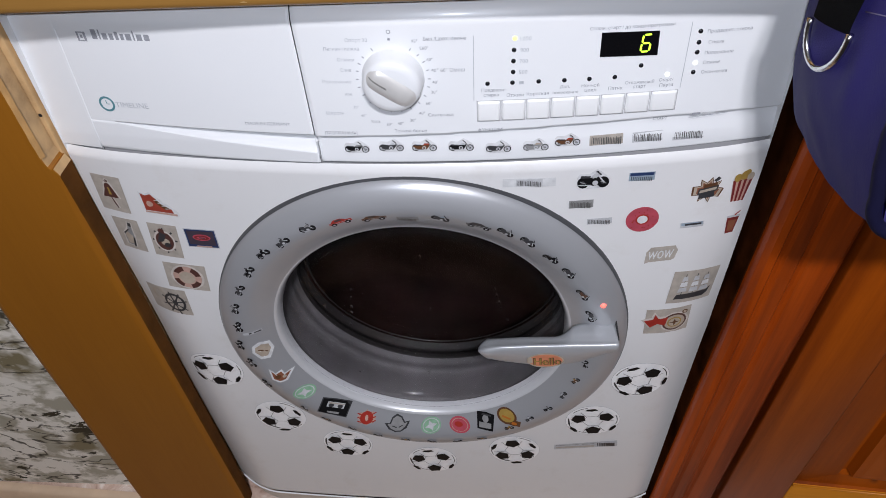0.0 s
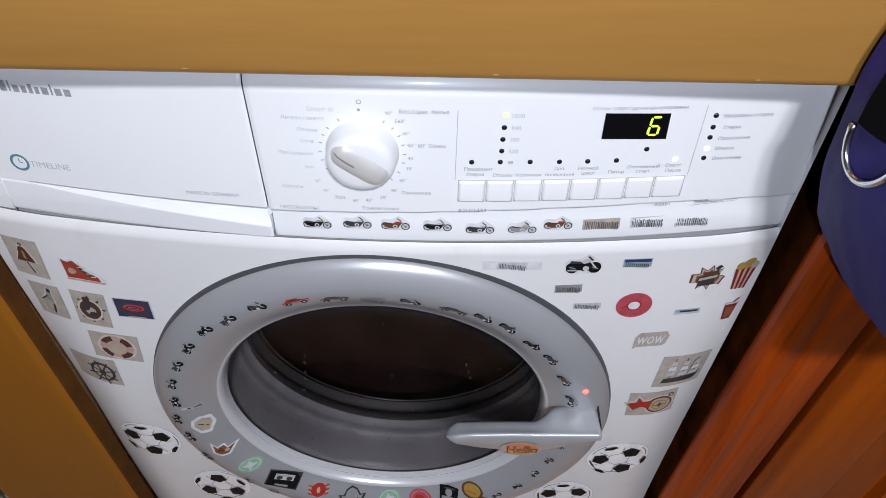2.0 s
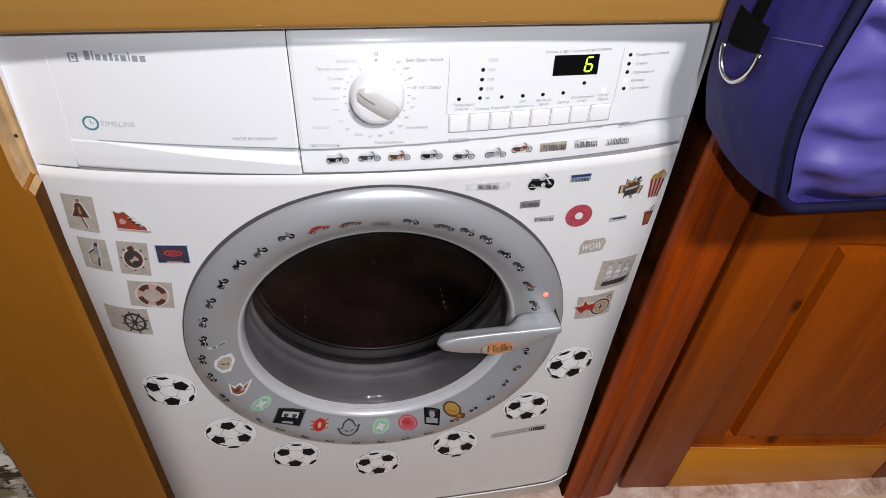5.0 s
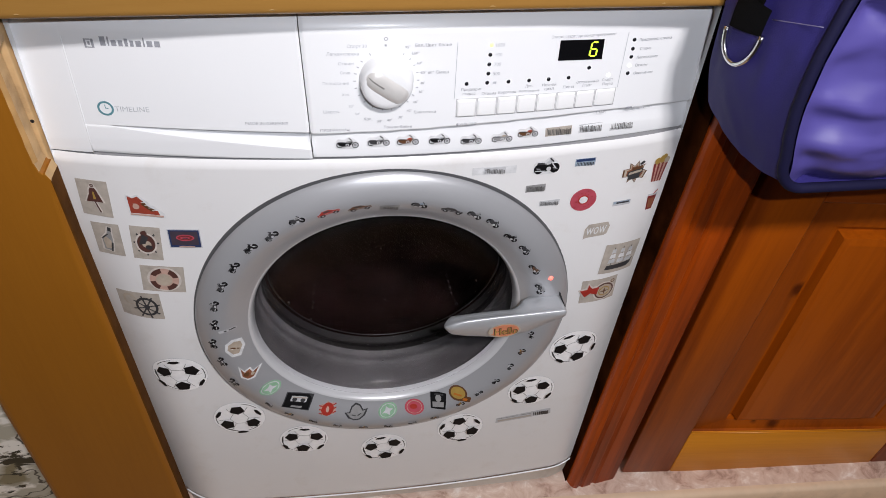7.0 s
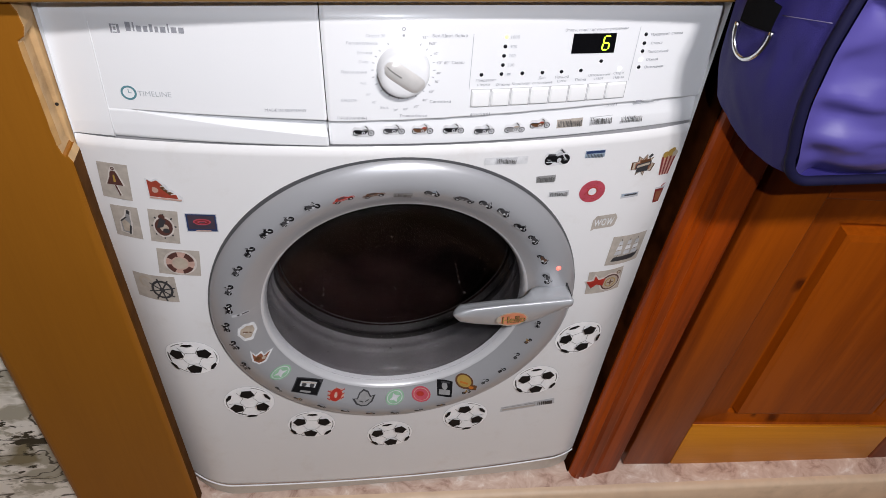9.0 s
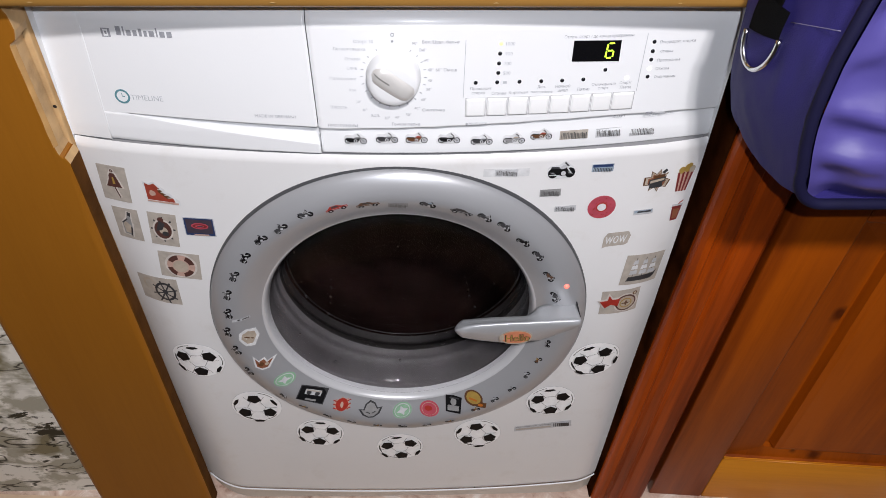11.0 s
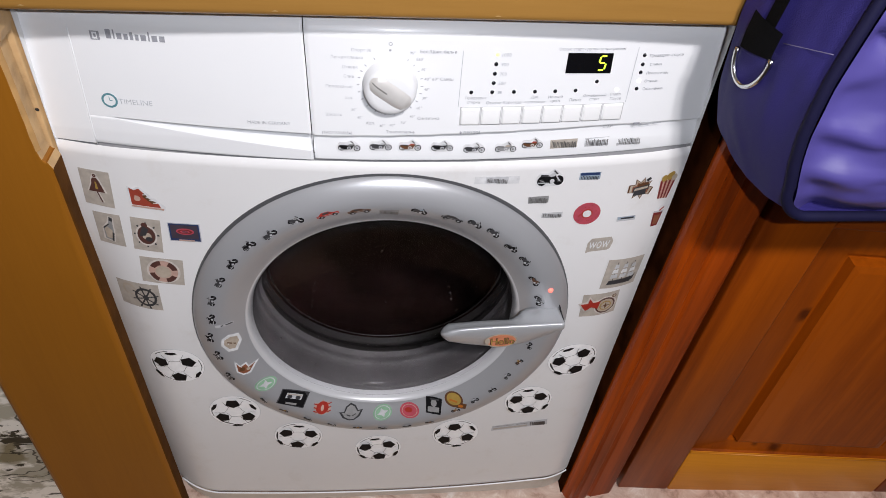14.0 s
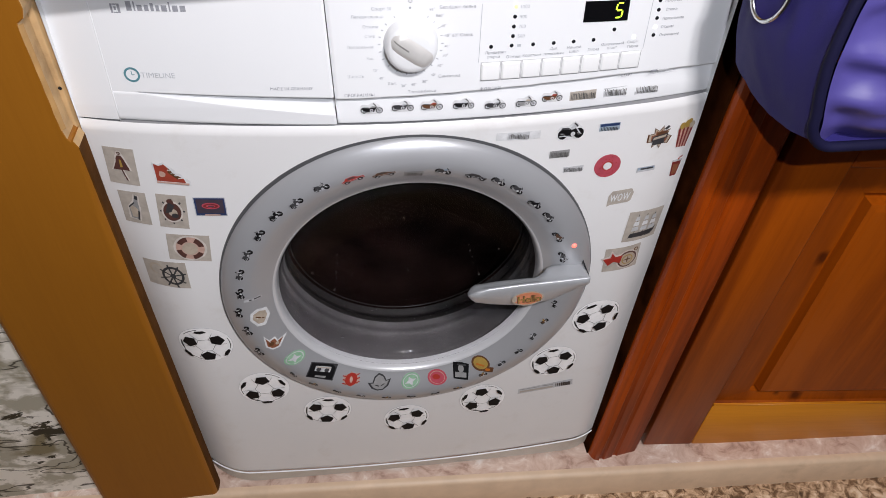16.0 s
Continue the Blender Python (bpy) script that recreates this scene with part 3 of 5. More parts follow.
def cabinet_shell():
    zb = -0.012

    def low(x):
        return -0.017 + (0.25 if x > 0 else 0.16) * x * x

    def place(u, v):
        x = 0.2975 * (2 * u - 1)
        zb = low(x)
        top = gap_z(x) - 0.0012
        z = zb + (top - zb) * v
        roll = max(0.0, (z - (top - 0.004)) / 0.004)
        foot = max(0.0, 1 - (z - zb) / 0.005)
        return (x + foot_shift(z), body_y(x, z) + 0.004 * roll ** 2 + 0.004 * foot ** 2, z)
    bm = grid(120, 120, place, lambda c: math.hypot(c.x, c.z - DOOR_Z) > 0.175)
    part("front_shell", bm, WHITE, machine)
    for s in (-1, 1):
        bm = grid(6, 40, lambda u, v: (s * 0.2975 + foot_shift(zb + (0.727 - zb) * v), body_y(0.2975, zb + (0.727 - zb) * v) + 0.55 * u, zb + (0.727 - zb) * v))
        part("side_wall", bm, WHITE, machine)
    part("top_cover", box(-0.297, 0.297, 0.062, 0.56, 0.700, TOP - 0.001, 0.003), WHITE, machine)
    # toe panel below the front, with a small flap
    def toe(u, v):
        x = 0.292 * (2 * u - 1)
        z = FLOOR + 0.006 + (low(x) - 0.0024 - FLOOR - 0.006) * v
        return (x + 0.007, body_y(x * 1.018, 0) + 0.0015 + 0.003 * (1 - v), z)
    part("toe_panel", grid(80, 6, toe), surface("aged_white_plastic", (0.60, 0.56, 0.50), 0.45, 0, 0.05, 9, 0.05, 400, 0, (0.30, 0.22, 0.14), 0.4), machine, "yellowed toe panel")
    # White tube added for the bright line where the lower edge catches light.
    part("lower_edge_highlight", tube([(0.007 + 0.0029 * k, body_y(0.0029 * k, 0) - 0.0006, low(0.0029 * k) + 0.0006) for k in range(-101, 102)], 0.0012, 8), PANEL, machine, "white tube added for light caught by the lower edge")
    part("seam_gap", grid(60, 1, lambda u, v: (0.007 + 0.294 * (2 * u - 1), body_y(0.294 * (2 * u - 1), 0) + 0.010, low(0.294 * (2 * u - 1)) - 0.006 + 0.012 * v)), SEAM, machine)
    part("seam_gap", grid(60, 1, lambda u, v: (0.295 * (2 * u - 1), body_y(0.295 * (2 * u - 1), 0.58) + 0.007, gap_z(0.295 * (2 * u - 1)) - 0.004 + 0.009 * v)), surface("pale_seam_plastic", (0.34, 0.34, 0.35), 0.6), machine)
    crack = [(0.1020, -0.0150), (0.1036, -0.0190), (0.1028, -0.0215), (0.1042, -0.0255)]
    part("crack", tube([(x, body_y(x, 0) + 0.0040 - 0.2 * min(0.0, z + 0.018), z) for x, z in crack], 0.0006, 6), SEAM, machine, "short dark crack")
    for x in (-0.24, 0.24):
        bm = bmesh.new()
        bmesh.ops.create_cone(bm, cap_ends=True, segments=20, radius1=0.02, radius2=0.018, depth=0.016, matrix=Matrix.Translation((x, 0.09, FLOOR + 0.008)))
        part("foot", bm, BLACK, machine)


def ridge_z(x):
    return 0.6065 + 0.010 * ease((x + 0.07) / 0.34)


def rounded_sheet(x0, x1, z0f, z1, y_of, nu, nv, roll=0.0022, deep=0.0035):
    """A moulded front piece whose rim rolls back."""
    def place(u, v):
        x = x0 + (x1 - x0) * u
        z0 = z0f(x)
        z = z0 + (z1 - z0) * v
        d = min(x - x0, x1 - x, z - z0)
        back = deep * max(0.0, 1 - d / roll) ** 2
        return (x, y_of(x, z) + back, z)
    return grid(nu, nv, place)


def lean(z):
    """Leans the joint beside the drawer left towards its top, to fit the view."""
    return -0.0045 * (z - 0.585) / 0.143


def control_panel():
    def right_y(x, z):
        return panel_y(x, z) + 0.0052 * ease((ridge_z(x) - z) / 0.0016 + 0.5) * (1 - 0.55 * ease((ridge_z(x) - z) / 0.026))
    bm = rounded_sheet(-0.0676, 0.2975, lambda x: gap_z(x) + 0.0012, TOP, right_y, 190, 130, 0.0012, 0.0016)
    for v in bm.verts:
        v.co.x += lean(v.co.z) * max(0.0, 1 - (v.co.x + 0.0676) / 0.03)
    part("control_panel", bm, PANEL, machine)
    part("panel_end", rounded_sheet(-0.2975, -0.2604, lambda x: gap_z(x) + 0.0012, TOP, panel_y, 30, 80, 0.0004, 0.0002), PANEL, machine)

    def lips(x):
        t = min(1.0, max(0.0, (x + 0.258) / 0.1895))
        zt = 0.6145 - 0.0062 * t
        return t, zt, max(gap_z(x) + 0.0040, zt - 0.0180 * max(0.0, (t - 0.10) / 0.90) ** 0.8)

    def drawer(u, v):
        x = -0.2605 + (0.2605 - 0.0684) * u
        t, zt, zb = lips(x)
        z0 = gap_z(x) + 0.0014
        cuts = [(0.0, z0), (0.06, zb), (0.40, zt), (0.405, zt + 0.0003), (1.0, TOP)]
        z = float(np.interp(v, [c for c, _ in cuts], [c for _, c in cuts]))
        y = panel_y(x, z)
        if z <= zt and zt - zb > 1e-5:
            f = max(0.0, (z - zb) / (zt - zb))
            y += 0.017 * t ** 0.7 * ease(min(1.0, f * 1.35))
        y += 0.0016 * max(0.0, 1 - min(-0.0684 - x, z - z0) / 0.0008) ** 2
        return (x + lean(z) * max(0.0, 1 + (x + 0.0684) / 0.06), y, z)
    part("detergent_drawer", grid(150, 200, drawer), PANEL, machine, "white drawer front with a curved finger recess")
    part("recess_end", grid(2, 10, lambda u, v: (-0.0686 + 0.0004 * u, panel_y(-0.0686, 0.6) + 0.018 * (1 - u) * math.sin(math.pi * min(1, v + 0.3)), 0.5850 + 0.0235 * v)), PANEL, machine)
    part("drawer_edge", tube([(-0.2606 + 0.00004 * k, panel_y(-0.2606, 0.585 + 0.0135 * k) + 0.0001, 0.585 + 0.0135 * k) for k in range(9)], 0.0005, 8), PANEL, machine)
    part("panel_backing", grid(40, 2, lambda u, v: (0.294 * (2 * u - 1), panel_y(0.294 * (2 * u - 1), 0.6) + 0.021, 0.579 + 0.14 * v)), SEAM, machine)

    # selector knob: round skirt, turned rim, diagonal grip
    kx, kz = -0.0003, 0.6578
    ky = panel_y(kx, kz)
    knob = part("selector_knob", lathe([(0.0, -0.0150), (0.0150, -0.0148), (0.0190, -0.0140), (0.0213, -0.0122), (0.0224, -0.0090), (0.0230, -0.003), (0.0238, 0.0), (0.0238, 0.003)], 64, (kx, ky, kz)), PANEL, machine, "white round selector with a satin metal grip")
    def grip(u, v):
        a = (u - 0.5) * 0.0425
        w = (v - 0.5) * 2
        half = 0.0090 + 0.0006 * math.cos(a * 60)
        lift = 0.0030 * (1 - abs(w) ** 2.4) * (0.6 + 0.4 * ease((0.5 - abs(u - 0.5)) * 7))
        b = w * half * math.sqrt(1 - 0.75 * (2 * abs(u - 0.5)) ** 5)
        ang = math.radians(-36)
        return (kx + a * math.cos(ang) - b * math.sin(ang), ky - 0.0142 + 0.004 * (2 * abs(u - 0.5)) ** 6 - lift, kz + a * math.sin(ang) + b * math.cos(ang))
    part("grip", grid(28, 14, grip), KNOB_BAND, knob, "satin metal grip bar")

    def slot_line(u, v):
        x, y, z = grip(0.06 + 0.36 * u, 0.46 + 0.07 * (v - 0.5))
        return (x, y - 0.0003, z)
    part("pointer_line", grid(12, 2, slot_line), surface("grey_pointer", (0.24, 0.235, 0.225), 0.5), knob, "grey pointer line")

    # eight push buttons in a sloping frame
    for i in range(8):
        x0 = 0.0626 + 0.0188 * i
        x1, z0, z1 = x0 + 0.0172 + (0.002 if i == 7 else 0), 0.6208 + 0.0003 * i, 0.6376 + 0.0002 * i
        def face(u, v, x0=x0, x1=x1, z0=z0, z1=z1):
            x, z = x0 + (x1 - x0) * u, z0 + (z1 - z0) * v
            d = min(x - x0, x1 - x, z - z0, z1 - z)
            return (x, panel_y(x, z) - 0.0022 - 0.0004 * math.sin(math.pi * v) + 0.0022 * max(0, 1 - d / 0.0009) ** 2, z)
        part("push_button", grid(20, 20, face), BUTTON, machine)
        def slot(u, v, x0=x0, x1=x1, z0=z0, z1=z1):
            x, z = x0 - 0.0006 + (x1 - x0 + 0.0012) * u, z0 - 0.0007 + (z1 - z0 + 0.0011) * v
            return (x, panel_y(x, z) - 0.0004, z)
        part("button_slot", grid(4, 4, slot), surface("grey_button_slot", (0.44, 0.44, 0.45), 0.6), machine)

    # display window and its green digit of lit segments
    def window(u, v):
        x = 0.1522 + (0.0412 + 0.0006 * (1 - v)) * u
        z = 0.6697 + 0.0186 * v - 0.001 * u
        return (x, panel_y(x, z) - 0.0008, z)
    part("display", grid(10, 6, window), surface("display_window", (0.004, 0.004, 0.005), 0.12), machine, "black display window")
    lit = glow("lit_segment", (0.62, 0.95, 0.05), 1.6)
    segs = []
    cx, cz, w, h = 0.1847, 0.6786, 0.0062, 0.0128
    shape = dict(top=(0, h / 2, 1), mid=(0, 0, 1), bottom=(0, -h / 2, 1), upper_left=(-w / 2, h / 4, 0), lower_left=(-w / 2, -h / 4, 0), lower_right=(w / 2, -h / 4, 0))
    for key, (dx, dz, flat) in shape.items():
        L, T = (w * 0.40, 0.00062) if flat else (h * 0.215, 0.00066)
        bm = bmesh.new()
        if flat:
            pts = [(-L, 0), (-L + T, T), (L - T, T), (L, 0), (L - T, -T), (-L + T, -T)]
        else:
            pts = [(0, -L), (T, -L + T), (T, L - T), (0, L), (-T, L - T), (-T, -L + T)]
        vs = []
        for a, b in pts:
            x, z = dx + a + 0.10 * (dz + b), dz + b
            vs.append(bm.verts.new((x, panel_y(cx + x, cz + z) - panel_y(cx, cz) - 0.0013, z)))
        f = bm.faces.new(vs)
        r = bmesh.ops.extrude_face_region(bm, geom=[f])
        for v in r["geom"]:
            if isinstance(v, bmesh.types.BMVert):
                v.co.y += 0.0003
        bmesh.ops.recalc_face_normals(bm, faces=bm.faces[:])
        seg = part("digit_segment", bm, lit, machine, smooth=False)
        seg.location = (cx, panel_y(cx, cz), cz)
        segs.append((key, seg))

    # small lamps
    off = surface("unlit_lamp", (0.010, 0.011, 0.014), 0.25)
    amber, pale = glow("lit_yellow_lamp", (0.95, 0.95, 0.25), 1.2), glow("lit_pale_lamp", (1.0, 1.0, 0.86), 1.6)
    spots = [(0.0903, 0.6868, amber)] + [(0.0898, 0.678, off), (0.0895, 0.6693, off), (0.0894, 0.6607, off), (0.0890, 0.6521, off)]
    spots += [(0.0704, 0.6519, off), (0.1085, 0.6522, off), (0.1276, 0.6522, off), (0.1461, 0.6523, off), (0.1649, 0.6526, off), (0.1833, 0.6608, off), (0.2038, 0.6522, pale)]
    spots += [(0.2228, 0.6843, off), (0.2230, 0.6759, off), (0.2230, 0.6683, off), (0.2231, 0.6599, pale), (0.2229, 0.6526, off)]
    for x, z, mat in spots:
        part("indicator_lamp", lathe([(0.0, -0.0009), (0.0012, -0.0008), (0.0017, -0.0004), (0.0018, 0.0004)], 16, (x, panel_y(x, z), z)), mat, machine)
    # fine engraved lines round the right-hand fields
    def rule(a, b, w=0.0005):
        (xa, za), (xb, zb) = a, b
        n = Vector((zb - za, xa - xb)).normalized() * w / 2
        def p(u, v):
            x, z = xa + (xb - xa) * u + n.x * (2 * v - 1), za + (zb - za) * u + n.y * (2 * v - 1)
            return (x, panel_y(x, z) - 0.0004, z)
        part("printed_line", grid(16, 1, p), INK_PALE, machine)
    rule((0.2158, 0.692), (0.2150, 0.640)), rule((0.0605, 0.690), (0.0600, 0.638)), rule((0.226, 0.6140), (0.256, 0.6165))
    return segs


# ---- print ----
def written(s, x, z, width, ang=0.0, mat=None, surf=panel_y, parent=None, lift=0.0005, height=None, shear=0.0):
    cu = bpy.data.curves.new("lettering", "FONT")
    cu.body, cu.align_x, cu.align_y, cu.resolution_u, cu.shear = s.replace("н", "h"), "CENTER", "CENTER", 2, shear
    cu.small_caps_scale = 0.78
    for form, ch in zip(cu.body_format, s):
        form.use_small_caps = ch == "н"
    ob = new("lettering", cu)
    bpy.context.view_layer.update()
    me = bpy.data.meshes.new_from_object(ob.evaluated_get(bpy.context.evaluated_depsgraph_get()))
    bpy.data.objects.remove(ob)
    xs, ys = [v.co.x for v in me.vertices], [v.co.y for v in me.vertices]
    k = width / (max(xs) - min(xs))
    kz = height / (max(ys) - min(ys)) if height else k
    mx, my = (max(xs) + min(xs)) / 2, (max(ys) + min(ys)) / 2
    c, sn = math.cos(math.radians(ang)), math.sin(math.radians(ang))
    for v in me.vertices:
        a, b = (v.co.x - mx) * k, (v.co.y - my) * kz
        px, pz = x + a * c - b * sn, z + a * sn + b * c
        v.co = (px, surf(px, pz) - lift, pz)
    me.materials.append(mat or INK)
    t = new("printed_text", me)
    t.parent = parent or machine
    return t


def panel_print():
    def t(s, x, z, w, mat=INK_PALE, h=None):
        written(s, x, z, w, 0, mat, height=h)
    t("TIMELINE", -0.2175, 0.6306, 0.0285, INK_PALE)
    t("MADE IN GERMANY", -0.1053, 0.6186, 0.037, INK)
    for s, x, z, w in (("ПРОГРАММЫ", -0.0464, 0.6112, 0.0262), ("УНКЦИИ", 0.0738, 0.6125, 0.0158), ("СТАРТ", 0.2037, 0.6155, 0.011)):
        t(s, x, z, w, INK)
    left = (("Спорт 30", -0.0248, 0.6884, 0.0165), ("Легкая глажка", -0.0368, 0.6822, 0.027), ("Отжим", -0.0345, 0.6737, 0.0128), ("Слив", -0.0354, 0.6654, 0.0085), ("Полоскание", -0.0436, 0.6559, 0.0225), ("Хол.", -0.0357, 0.6454, 0.0064), ("30°", -0.0313, 0.6344, 0.0045), ("Шерсть", -0.0487, 0.6288, 0.0142), ("40°", -0.0262, 0.6269, 0.0046))
    low = (("Хол.", -0.0172, 0.6216, 0.0078), ("30°", -0.0067, 0.6191, 0.0046), ("40°", 0.0022, 0.6199, 0.0048), ("30°", 0.0122, 0.6225, 0.0046), ("Тонкое белье", 0.0096, 0.6131, 0.0255), ("40°", 0.0197, 0.6286, 0.0046), ("Синтетика", 0.0341, 0.6269, 0.0195), ("60°", 0.0255, 0.6369, 0.0046), ("30°", 0.0300, 0.6464, 0.0044))
    right = (("40°", 0.0313, 0.6546, 0.0045), ("40° 60° Смеш", 0.0412, 0.6643, 0.025), ("60°", 0.0281, 0.6729, 0.0045), ("E60°", 0.0246, 0.6819, 0.0064), ("95°", 0.0178, 0.6873, 0.0046), ("Бел./Цвет. белье", 0.0397, 0.6885, 0.031))
    for group, ink in ((left, INK_PALE), (low, INK), (right, INK)):
        for s, x, z, w in group:
            t(s, x, z, w, ink)
    for s, x, z, w in (("1000", 0.0982, 0.6866, 0.0078), ("900", 0.0974, 0.6779, 0.0062), ("700", 0.0970, 0.6693, 0.0062), ("500", 0.0968, 0.6607, 0.0062)):
        t(s, x, z, w, INK_PALE)
    for s, x, z, w in (("Предварит", 0.0751, 0.6465, 0.0185), ("стирка", 0.0731, 0.6421, 0.0115), ("Отжим", 0.0912, 0.6421, 0.0128), ("Короткая", 0.1082, 0.6421, 0.0165), ("Доп.", 0.1283, 0.6471, 0.0072), ("полоскание", 0.1290, 0.6423, 0.019), ("Ночной", 0.1473, 0.6473, 0.0132), ("цикл", 0.1476, 0.6428, 0.0085), ("Пятна", 0.1661, 0.6438, 0.0104), ("Отложенный", 0.1839, 0.6477, 0.0215), ("старт", 0.1840, 0.6435, 0.0094), ("Старт/", 0.2035, 0.6479, 0.0105), ("Пауза", 0.2043, 0.6436, 0.0102), ("Отлож. старт / до конца программы", 0.1735, 0.6912, 0.060)):
        t(s, x, z, w, INK)
    for s, x, z, w in (("Предварит. стирка", 0.2439, 0.6838, 0.032), ("Стирка", 0.2355, 0.6755, 0.0112), ("Полоскание", 0.2392, 0.6676, 0.021), ("Отжим", 0.2348, 0.6600, 0.0122), ("Окончание", 0.2385, 0.6524, 0.0195)):
        t(s, x, z, w, INK)

    def ring(x, z, r0, r1, mat, n=32, name="printed_ring"):
        bm = bmesh.new()
        a = [bm.verts.new((x + r0 * math.cos(2 * math.pi * k / n), 0, z + r0 * math.sin(2 * math.pi * k / n))) for k in range(n)]
        b = [bm.verts.new((x + r1 * math.cos(2 * math.pi * k / n), 0, z + r1 * math.sin(2 * math.pi * k / n))) for k in range(n)]
        for k in range(n):
            bm.faces.new((a[k], a[(k + 1) % n], b[(k + 1) % n], b[k]))
        for v in bm.verts:
            v.co.y = panel_y(v.co.x, v.co.z) - 0.0005
        part(name, bm, mat, machine)

    def bar(x0, x1, z0, z1, mat, name="printed_bar"):
        part(name, grid(6, 2, lambda u, v: (x0 + (x1 - x0) * u, panel_y(x0 + (x1 - x0) * u, z0 + (z1 - z0) * v) - 0.0005, z0 + (z1 - z0) * v)), mat, machine)

    ring(0.0641, 0.6125, 0.0007, 0.00115, INK), bar(0.06385, 0.06435, 0.6110, 0.6140, INK)
    ring(-0.2394, 0.6307, 0.0050, 0.0068, TEAL)
    bar(-0.2397, -0.2391, 0.6307, 0.6342, TEAL), bar(-0.2391, -0.2370, 0.6304, 0.6310, TEAL)
    ring(-0.0006, 0.6947, 0.0011, 0.0016, INK), bar(-0.0017, 0.0001, 0.6882, 0.6900, INK)
    bar(0.0940, 0.0974, 0.6508, 0.6532, INK_PALE)
    # maker's mark and lettering as plain shapes
    bar(-0.2428, -0.2412, 0.6845, 0.6922, INK), bar(-0.2372, -0.2352, 0.6845, 0.6922, INK)
    bar(-0.2410, -0.2374, 0.6912, 0.6922, INK), bar(-0.2410, -0.2374, 0.6845, 0.6855, INK), bar(-0.2400, -0.2382, 0.6870, 0.6898, INK)
    x = -0.2300
    for w, h in ((0.0042, 0.0078), (0.0012, 0.0078), (0.0040, 0.0050), (0.0034, 0.0050), (0.0026, 0.0066), (0.0028, 0.0050), (0.0044, 0.0050), (0.0012, 0.0078), (0.0044, 0.0050), (0.0044, 0.0050)):
        bar(x, x + w, 0.6866, 0.6866 + h, INK, "brand_bar")
        x += w + 0.0016
    bar(0.228, 0.2345, 0.6163, 0.6183, INK, "model_bar"), bar(0.236, 0.246, 0.6164, 0.6180, VINYL["silver"], "model_bar")
    # dial ticks
    kx, kz = -0.0003, 0.6578
    for deg in (120, 140, 153, 166, 180, 194, 209, 225, 243, 262, 279, 295, 312, 328, 345, 359, 14, 29, 43, 58):
        a = math.radians(deg)
        c, s = math.cos(a), math.sin(a)
        bm = bmesh.new()
        q = [(0.0262, -0.00035), (0.0284, -0.00035), (0.0284, 0.00035), (0.0262, 0.00035)]
        f = []
        for r, w in q:
            px, pz = kx + r * c - w * s, kz + r * s + w * c
            f.append(bm.verts.new((px, panel_y(px, pz) - 0.0005, pz)))
        bm.faces.new(f)
        part("dial_tick", bm, INK, machine, smooth=False)


